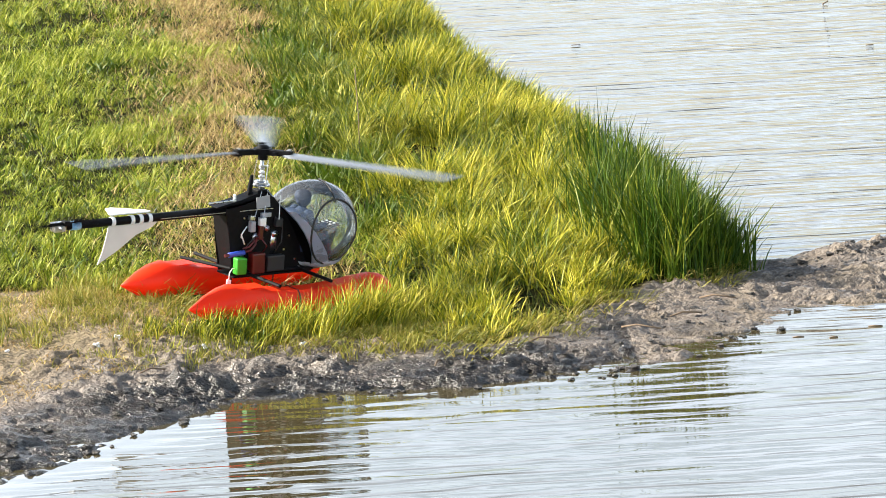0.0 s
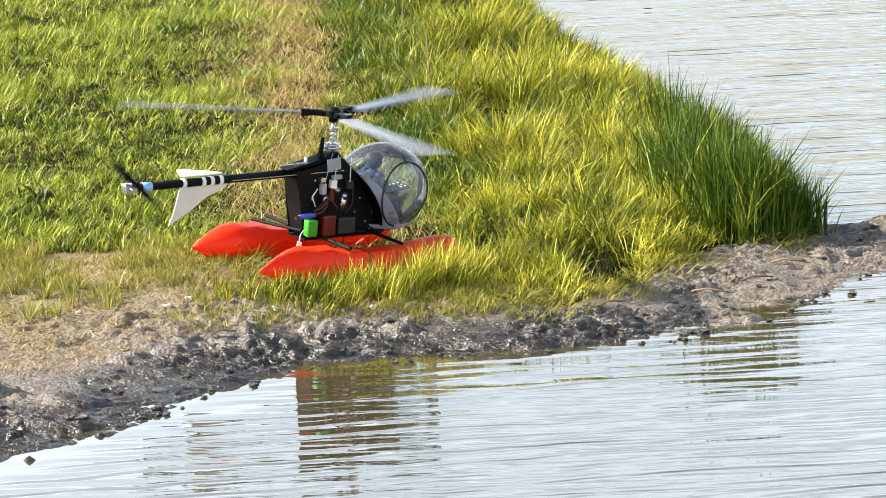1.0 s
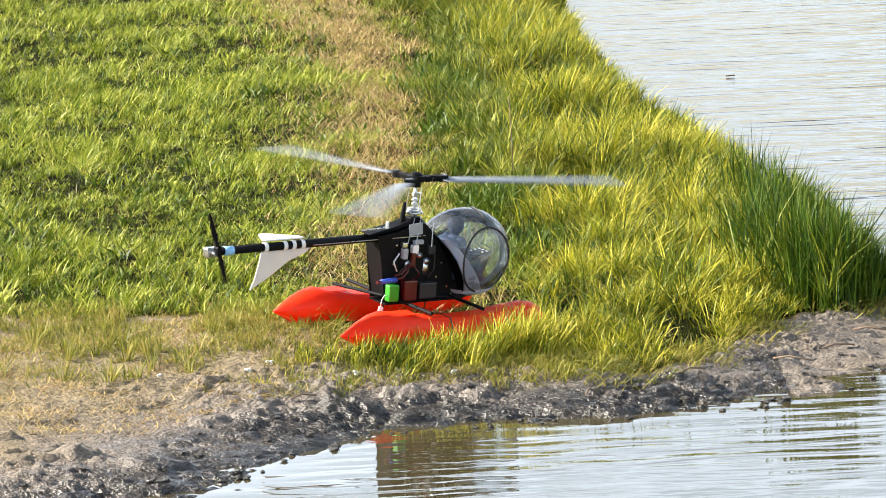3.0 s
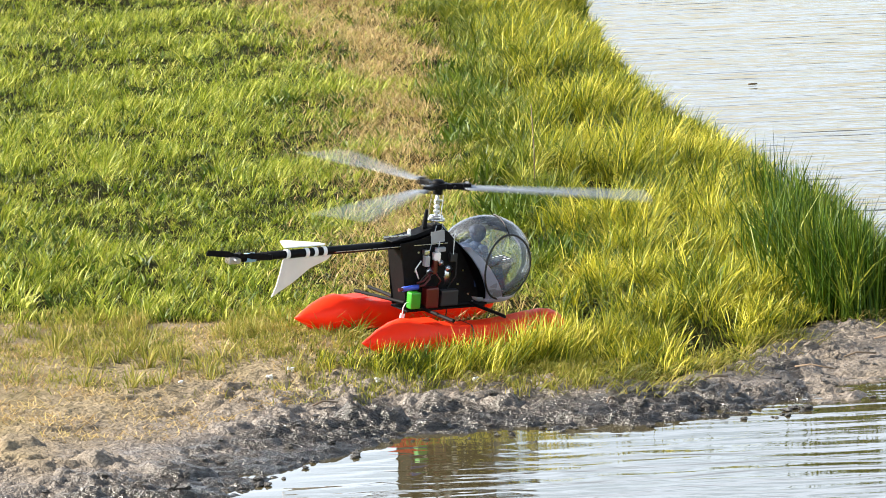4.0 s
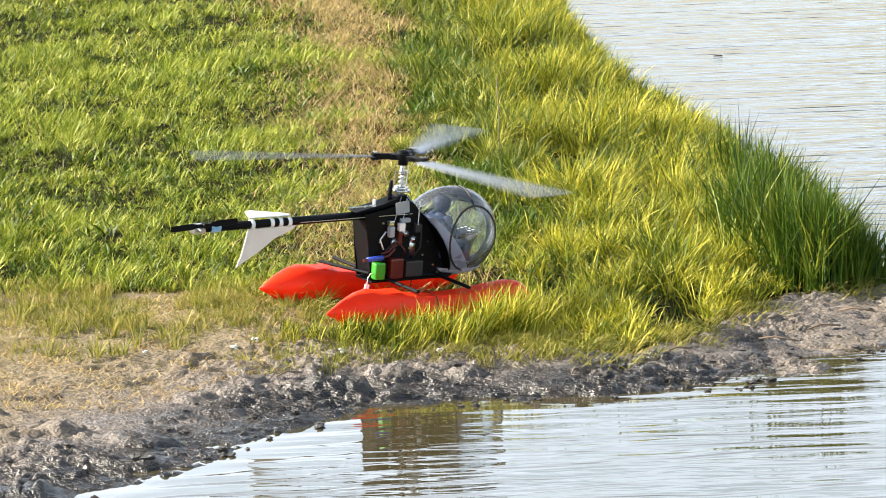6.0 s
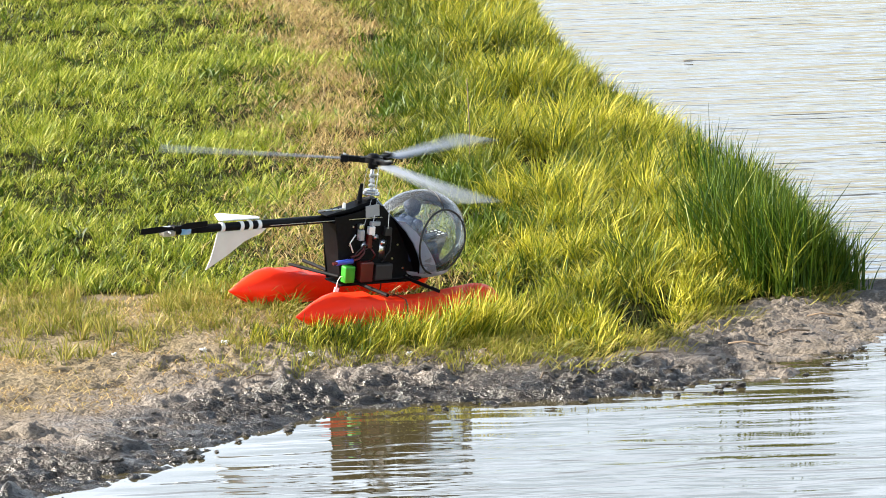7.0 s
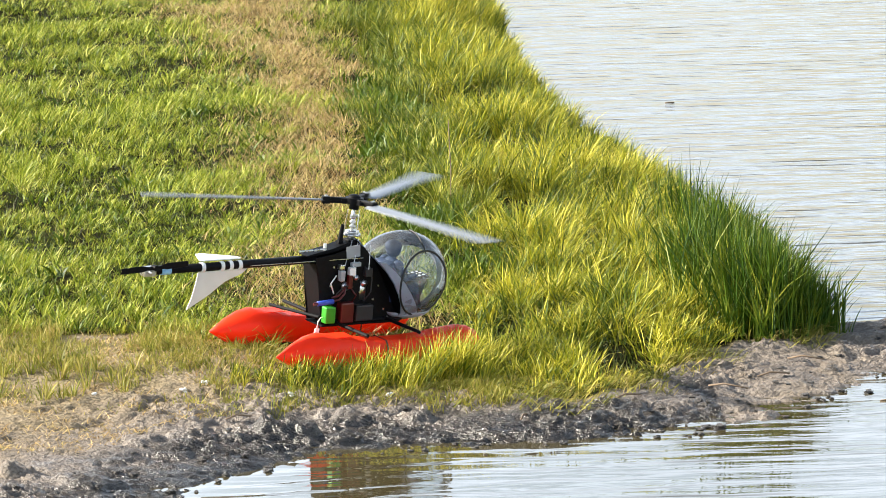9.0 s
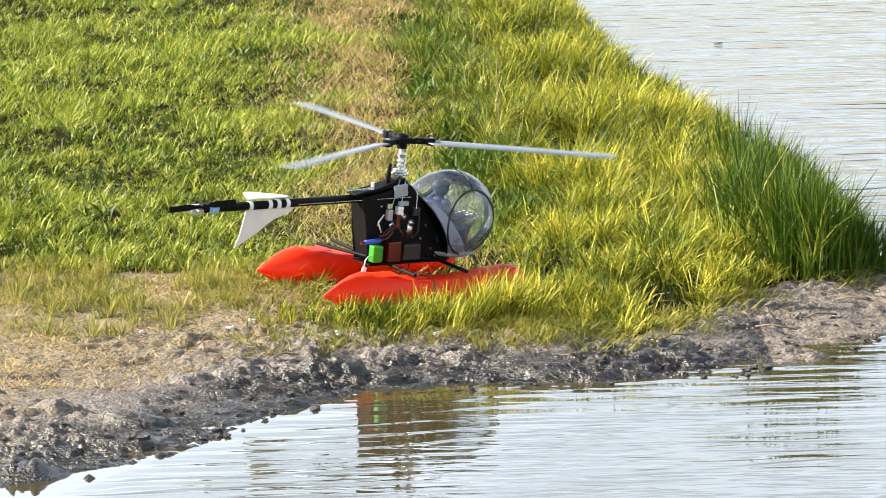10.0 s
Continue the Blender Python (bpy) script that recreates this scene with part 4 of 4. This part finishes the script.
    for (sx, sy, sz), at, m, lab in (((0.020, 0.022, 0.040), (-0.072, -0.064, 0.300), M_GREY, "grey servo"), ((0.026, 0.020, 0.034), (-0.028, -0.062, 0.312), M_WHITE, "white servo"),
                                     ((0.040, 0.016, 0.016), (-0.012, -0.060, 0.338), M_GREY, "grey servo"), ((0.018, 0.018, 0.052), (-0.035, -0.064, 0.275), M_DARKRED, "dark red servo"),
                                     ((0.022, 0.020, 0.018), (-0.075, -0.062, 0.332), M_STEEL, "metal bearing block"), ((0.030, 0.02, 0.03), (0.045, -0.06, 0.305), M_RUBBER, "black servo")):
        part("servo", box((sx, sy, sz), at, bevel=0.003), m, heli, lab)
    part("label_plate", box((0.058, 0.003, 0.044), (-0.022, -0.0535, 0.384), (0, -6, 0), 0.0008), M_GREY, heli, "blank grey label plate")
    for bx, bz in ((-0.10, 0.33), (0.06, 0.29), (0.10, 0.25), (0.13, 0.16), (0.02, 0.23), (-0.05, 0.24), (-0.11, 0.26), (0.08, 0.20), (0.15, 0.13)):
        part("bolt", rod((bx, -0.049, bz), (bx, -0.054, bz), 0.0038, sides=8), M_STEEL, heli)
    for a, b in (((-0.07, -0.07, 0.315), (-0.015, -0.03, 0.42)), ((-0.03, -0.072, 0.328), (0.012, -0.03, 0.425)), ((0.04, -0.07, 0.318), (0.05, -0.055, 0.405)), ((0.018, -0.06, 0.36), (-0.44, -0.022, 0.348))):
        part("push_rod", rod(a, b, 0.0016, sides=6), M_STEEL, heli)
    for pts, m, lab in (([(-0.10, -0.055, 0.19), (-0.09, -0.07, 0.235), (-0.06, -0.072, 0.262), (-0.02, -0.066, 0.255)], M_RUBBER, "black cable"),
                        ([(0.03, -0.06, 0.19), (0.055, -0.072, 0.235), (0.06, -0.066, 0.285), (0.03, -0.06, 0.325)], M_RUBBER, "black cable"),
                        ([(-0.09, -0.058, 0.30), (-0.115, -0.062, 0.272), (-0.10, -0.064, 0.235)], M_WHITE, "thin white cable"),
                        ([(-0.02, -0.066, 0.20), (-0.012, -0.078, 0.225), (-0.03, -0.072, 0.25)], M_DARKRED, "dark red cable")):
        part("cable", tube(pts, 0.0028, 6), m, heli, lab, True)
    for gx, gz, gr in ((-0.045, 0.256, 0.016), (0.0, 0.285, 0.011), (0.035, 0.262, 0.013)):
        part("bearing", joined(rod((gx, -0.05, gz), (gx, -0.058, gz), gr, sides=18), rod((gx, -0.058, gz), (gx, -0.061, gz), gr * 0.55, sides=14)), M_STEEL, heli, "bare metal bearing", True)
    for zz in (0.462, 0.478, 0.494):
        part("mast_collar", rod((0, 0, zz), (0, 0, zz + 0.007), 0.0115, sides=16), M_STEEL, heli, "", True)
    part("follower_arm", box((0.06, 0.01, 0.008), (0.0, -0.012, 0.507), (0, 8, 25), 0.002), M_STEEL, heli)
    part("gear_wheel", rod((-0.03, -0.042, 0.262), (-0.03, 0.04, 0.262), 0.045, sides=30), M_RUBBER, heli)
    part("motor", rod((0.035, -0.03, 0.20), (0.035, -0.03, 0.27), 0.024, sides=20), M_STEEL, heli, "", True)
    part("antenna_post", joined(rod((-0.050, 0, 0.40), (-0.042, 0, 0.475), 0.011, 0.006), box((0.02, 0.02, 0.02), (-0.05, 0, 0.405))), M_BLACK, heli, "black upright guide post")
    for ax, c in ((-0.125, M_WHITE), (-0.165, M_GREY)):
        part("top_stud", rod((ax, -0.02, 0.385), (ax, -0.02, 0.412 if c is M_WHITE else 0.392), 0.006), c, heli)
    part("top_bar", rod((-0.235, -0.02, 0.388), (-0.125, -0.03, 0.394), 0.004), M_STEEL, heli)
    # mast
    part("mast", rod((0, 0, 0.33), (0, 0, 0.565), 0.0065), M_STEEL, heli, "bare metal rotor mast", True)
    part("swashplate", joined(rod((0, 0, 0.432), (0, 0, 0.440), 0.032, sides=24), rod((0, 0, 0.442), (0, 0, 0.450), 0.026, sides=24)), M_STEEL, heli, "", True)
    part("mast_block", box((0.045, 0.045, 0.03), (0, 0, 0.405), bevel=0.004), M_BLACK, heli)
    for k in range(3):
        a = radians(30 + 120 * k)
        part("swash_link", rod((0.03 * math.cos(a), 0.03 * math.sin(a), 0.44), (0.024 * math.cos(a + 0.5), 0.024 * math.sin(a + 0.5), 0.53), 0.0022, sides=6), M_STEEL, heli)
    # tail
    part("tail_boom", rod((-0.15, 0, 0.352), (-0.845, 0, 0.347), 0.0155, 0.0145, sides=20), M_BLACK, heli, "black carbon tail boom", True)
    for tx in (-0.628, -0.548, -0.512, -0.474):
        part("boom_clamp", rod((tx - 0.007, 0, 0.3485), (tx + 0.007, 0, 0.3485), 0.0178, sides=20), M_WHITE, heli, "white clamp round the boom", True)
    part("tail_fin", plate([(-0.645, 0.333), (-0.44, 0.335), (-0.46, 0.318), (-0.53, 0.292), (-0.60, 0.243), (-0.685, 0.195), (-0.668, 0.235), (-0.655, 0.285)], 0.006, pose(0, -0.004, 0)), M_FIN, heli, "off-white swept tail fin")
    part("stabilizer", plate([(-0.635, 0.0), (-0.60, 0.085), (-0.575, 0.09), (-0.47, 0.02), (-0.46, 0.0), (-0.47, -0.008), (-0.62, -0.010)], 0.005, Matrix.Translation((0, 0.012, 0.371)) @ Matrix.Rotation(radians(-90), 4, "X")), M_WHITE, heli, "white horizontal stabilizer")
    part("tail_gearbox", joined(box((0.05, 0.036, 0.034), (-0.85, 0, 0.347), bevel=0.006), rod((-0.855, -0.045, 0.350), (-0.855, 0.03, 0.350), 0.009)), M_STEEL, heli, "metal tail gearbox")
    part("tail_tape", rod((-0.80, 0, 0.347), (-0.762, 0, 0.347), 0.0165, sides=20), M_SKYBLUE, heli, "light blue tape on the boom", True)
    part("tail_servo_arm", box((0.05, 0.006, 0.012), (-0.86, -0.03, 0.362), (0, 12, 0)), M_GREY, heli)
    # a tag on a cord
    part("cord", tube([(-0.115, -0.06, 0.150), (-0.155, -0.075, 0.152), (-0.172, -0.085, 0.140), (-0.178, -0.09, 0.118)], 0.0018), M_WHITE, heli, "", True)
    part("tie_tag", box((0.024, 0.006, 0.030), (-0.180, -0.092, 0.103), (0, 14, 20), 0.002), M_WHITE, heli, "small white tag on a cord")

    # main rotor: hub, three grips, three blades
    rotor = part("main_rotor", joined(rod((0, 0, -0.030), (0, 0, 0.014), 0.018, sides=20), rod((0, 0, -0.008), (0, 0, 0.012), 0.034, sides=24), ball(0.024, (0, 0, 0.012), (1, 1, 0.55)),
                                      *[box((0.04, 0.03, 0.02), (0.03 * math.cos(a), 0.03 * math.sin(a), 0), (0, 0, math.degrees(a)), 0.003) for a in (0, math.tau / 3, -math.tau / 3)]), M_BLACK, heli, "black three-armed rotor head", False)
    g0 = joined(box((0.062, 0.020, 0.022), (0.075, 0, 0.001), bevel=0.004), box((0.030, 0.030, 0.026), (0.105, 0, 0.001), bevel=0.003), rod((0.06, -0.03, 0.0), (0.06, 0.01, 0.0), 0.006))
    grip = part("blade_grip", g0, M_BLACK, rotor, "black blade grip")
    bl = part("rotor_blade", rotor_blade(), M_BLADE, rotor, "pale grey rotor blade", True)
    bolt = part("grip_bolt", rod((0.105, 0, 0.013), (0.105, 0, 0.018), 0.006, sides=8), M_STEEL, rotor)
    for k in (1, 2):
        for src in (grip, bl, bolt):
            ob = new(src.name.split(".")[0], src.data)
            ob.parent = rotor
            if "label" in src:
                tagged(ob, src["label"])
            ob.matrix_basis = pose(0, 0, 0, 0, 0, 120 * k)
    # tail rotor: hub and two blades, turning about the sideways axis
    tail = part("tail_rotor", joined(rod((0, -0.012, 0), (0, 0.012, 0), 0.010, sides=16), box((0.06, 0.012, 0.012), bevel=0.002)), M_BLACK, heli, "black tail rotor hub")
    for s in (1, -1):
        part("tail_blade", plate([(0.025 * s, -0.006), (0.05 * s, -0.012), (0.135 * s, -0.011), (0.138 * s, 0.010), (0.05 * s, 0.011), (0.025 * s, 0.006)], 0.004), M_BLACK, tail, "black tail rotor blade")
    return heli, rotor, tail


helicopter_thing, main_rotor, tail_rotor = helicopter()


def seated_doll():
    """A plain doll in the cockpit: head with a cap, body, arms held forward and bent legs, in one mesh."""
    bits = [ball(0.030, (0.190, 0, 0.372), (1, 0.95, 1.1)), ball(0.031, (0.187, 0, 0.382), (1.05, 1.0, 0.75)), rod((0.188, 0, 0.33), (0.19, 0, 0.36), 0.013),
            ball(0.05, (0.185, 0, 0.285), (0.72, 0.95, 1.15)), ball(0.045, (0.192, 0, 0.225), (0.85, 0.95, 0.8))]
    for s in (-1, 1):
        bits += [ball(0.021, (0.185, 0.045 * s, 0.318)), rod((0.185, 0.047 * s, 0.318), (0.212, 0.052 * s, 0.268), 0.017, 0.013), rod((0.212, 0.052 * s, 0.268), (0.268, 0.032 * s, 0.272), 0.013, 0.009),
                 ball(0.011, (0.27, 0.031 * s, 0.272)), rod((0.20, 0.024 * s, 0.212), (0.272, 0.030 * s, 0.232), 0.021, 0.016), ball(0.017, (0.272, 0.030 * s, 0.232)), rod((0.272, 0.030 * s, 0.232), (0.298, 0.030 * s, 0.160), 0.015, 0.011)]
    ob = link_mesh("doll", joined(*bits), M_NAVY)
    ob.matrix_world = HELI
    return tagged(ob, "plain dark-blue doll seated inside the clear bubble", "doll")


seated_doll()


# ---- small things on the bank ----
def clod(seed):
    rng = random.Random(seed)
    bm = bmesh.new()
    bmesh.ops.create_icosphere(bm, subdivisions=2, radius=1)
    o = Vector((rng.uniform(0, 50), rng.uniform(0, 50), 0))
    for v in bm.verts:
        v.co *= 0.72 + 0.65 * noise.noise(v.co * 1.3 + o) + 0.25 * noise.noise(v.co * 3.1 + o)
        v.co.z *= 0.62
    return bm


clod_meshes = []
for i in range(6):
    ob = link_mesh("mud_clod", clod(i), M_CLOD, False)
    clod_meshes.append(ob.data)
    bpy.data.objects.remove(ob)


def ground_z(x, y):
    return float(land(np.array([x]), np.array([y]))[0][0])


rng = random.Random(5)
placed = 0
while placed < 290:
    if placed < 215:
        x, y = rng.uniform(-1.35, 1.9), rng.uniform(-2.1, 0.3)
        d = float(shore_distance(np.array([x]), np.array([y]))[0])
        if not (-0.10 < d < 0.42):
            continue
    else:
        x, y = rng.gauss(2.25, 0.22), rng.gauss(0.66, 0.12)
        if float(shore_distance(np.array([x]), np.array([y]))[0]) < 0:
            continue
    r = rng.choice((0.006, 0.008, 0.010, 0.013, 0.017)) * rng.uniform(0.8, 1.2)
    ob = new("mud_clod", clod_meshes[placed % 6])
    ob.matrix_world = Matrix.Translation((x, y, max(ground_z(x, y), 0.0) + r * 0.25)) @ pose(0, 0, 0, 0, 0, rng.uniform(0, 360)) @ Matrix.Diagonal((r * rng.uniform(1, 1.7), r * 1.1, r, 1))
    tagged(ob, "wet dark clod of mud on the shore", "mud clod", "mud clods on the shore")
    placed += 1


def twig(name, pts, r, label):
    ob = link_mesh(name, tube(pts, r, 6), M_TWIG)
    return tagged(ob, label, "twig")


for x, y, a, ln in ((0.93, -0.80, 20, 0.10), (1.30, -0.55, -35, 0.16), (1.48, -0.35, 10, 0.12), (0.56, -0.98, 70, 0.07), (1.62, -0.12, -25, 0.14), (-0.42, -0.95, 15, 0.09)):
    z = ground_z(x, y) + 0.012
    c, s = math.cos(radians(a)) * ln / 2, math.sin(radians(a)) * ln / 2
    twig("twig", [(x - c, y - s, z), (x - c * 0.2, y - s * 0.2 + 0.004, z + 0.012), (x + c, y + s, z + 0.004)], 0.0035, "dry brown twig lying on wet mud")
for x, y, a, ln in ((1.70, 7.63, 3, 0.05), (3.19, 6.99, -4, 0.04), (1.96, -0.73, 10, 0.03), (2.13, -0.57, -5, 0.05), (1.84, -0.69, 4, 0.04)):
    c, s = math.cos(radians(a)) * ln / 2, math.sin(radians(a)) * ln / 2
    twig("twig", [(x - c, y - s, 0.0), (x, y + 0.004, 0.001), (x + c, y + s, 0.0)], 0.003, "small dark twig floating on the pond")
twig("twig", [(3.18, 8.83, -0.05), (3.19, 8.83, 0.005), (3.22, 8.83, 0.018)], 0.004, "dark twig sticking up out of the pond")
# a dead stalk standing in the bank grass
z = ground_z(0.42, 3.3)
stalk = twig("dead_stalk", [(0.42, 3.3, z - 0.01), (0.425, 3.3, z + 0.2), (0.42, 3.31, z + 0.42)], 0.0022, "thin dead weed stalk in the bank grass")

for x, y in ((0.0, -0.64), (-0.09, -0.61), (0.10, -0.66), (-0.55, -0.50), (-0.93, -0.60), (-0.24, -0.66), (-0.62, -0.55)):
    bm = joined(*[ball(0.006, (rng.uniform(-.012, .012), rng.uniform(-.008, .008), 0.004 + rng.uniform(0, .012)), (rng.uniform(.7, 1.5), 0.8, rng.uniform(.5, 1.1)), 8, 6) for _ in range(5)])
    ob = link_mesh("feather_tuft", bm, M_FLUFF)
    ob.location = (x, y, ground_z(x, y) - 0.002)
    tagged(ob, "small white tuft of down on the earth", "feather")


# ---- what moves ----
def spin_rows():
    """The main rotor's turn at every thirtieth of a second. It freewheels clockwise, slowing down."""
    a = [-28, -75, 6, -37, -82, 0, -28, -70, 18, -20, -62, 22, -10, -56, 22, -3, -25, -32, -26, -5, 15, 68, 2, 70, 28, 4, -10, -17, -15, -6, 15, 47, 95]
    b = [74, 110, 18, 56, 107, 34, 93, 36, -6, 69, 32, 6, -12, -33, -46, -51, -51, -46, -36, -19]
    c = [12, 82, 40, 0, 82, 48, 19, -5, -24, -43, -57, -68, -75, -76, -74, -72, -61, -51, -38, -20, 0, 20, 52, 87, 0, 40, 75, 120]
    seen = {i: v for i, v in enumerate(a)}
    seen.update({43 + i: v for i, v in enumerate(b)})
    seen.update({73 + i: v for i, v in enumerate(c)})

    def step(t):
        r = np.interp(t, [0, 1.2, 1.75, 2.75, 3.15, 4.35, 5.85, 6.15, 7.35, 8.6, 9.6, 10], [-162, -155, -120, 0, 48, 156, 240, 257, 310, 360, 395, 402])
        s = r - 480
        while s < -258:
            s += 120
        return s

    marks = sorted(seen)
    total, out = float(seen[0]), {0: float(seen[0])}
    for i, j in zip(marks, marks[1:]):
        guess = [step((k + 0.5) / 10) for k in range(i, j)]
        want = total + sum(guess)
        err = (seen[j] - want + 60) % 120 - 60
        for k, g in zip(range(i, j), guess):
            total += g + err / (j - i)
            out[k + 1] = total
    rows = []
    for f in range(0, 301):
        t = f / 30
        ang = float(np.interp(t * 10, range(101), [out[k] for k in range(101)]))
        rows.append((t, pose(0, 0, 0.56, -2.0, 0.3, 0) @ pose(0, 0, 0, 0, 0, ang - 33)))
    return rows


def tail_rows():
    """The tail rotor runs down and stops level."""
    t0 = [0.0, 2.4, 2.8, 2.9, 3.0, 3.1, 3.2, 3.5, 4.0, 4.3, 10.0]
    ang = [-6480, -540, -90, 0, 105, 232, 405, 780, 1250, 1260, 1260]
    rows = []
    for f in range(0, 301):
        rows.append((f / 30, pose(-0.855, -0.052, 0.372, 0, -float(np.interp(f / 30, t0, ang)) - 3, 0)))
    return rows


def motions():
    walk(main_rotor, spin_rows())
    walk(tail_rotor, tail_rows())
    # ripples drift slowly across the pond
    walk(water, [(0.0, pose(0, 0, 0)), (5.0, pose(0.25, -0.4, 0)), (10.0, pose(0.5, -0.8, 0))])


motions()
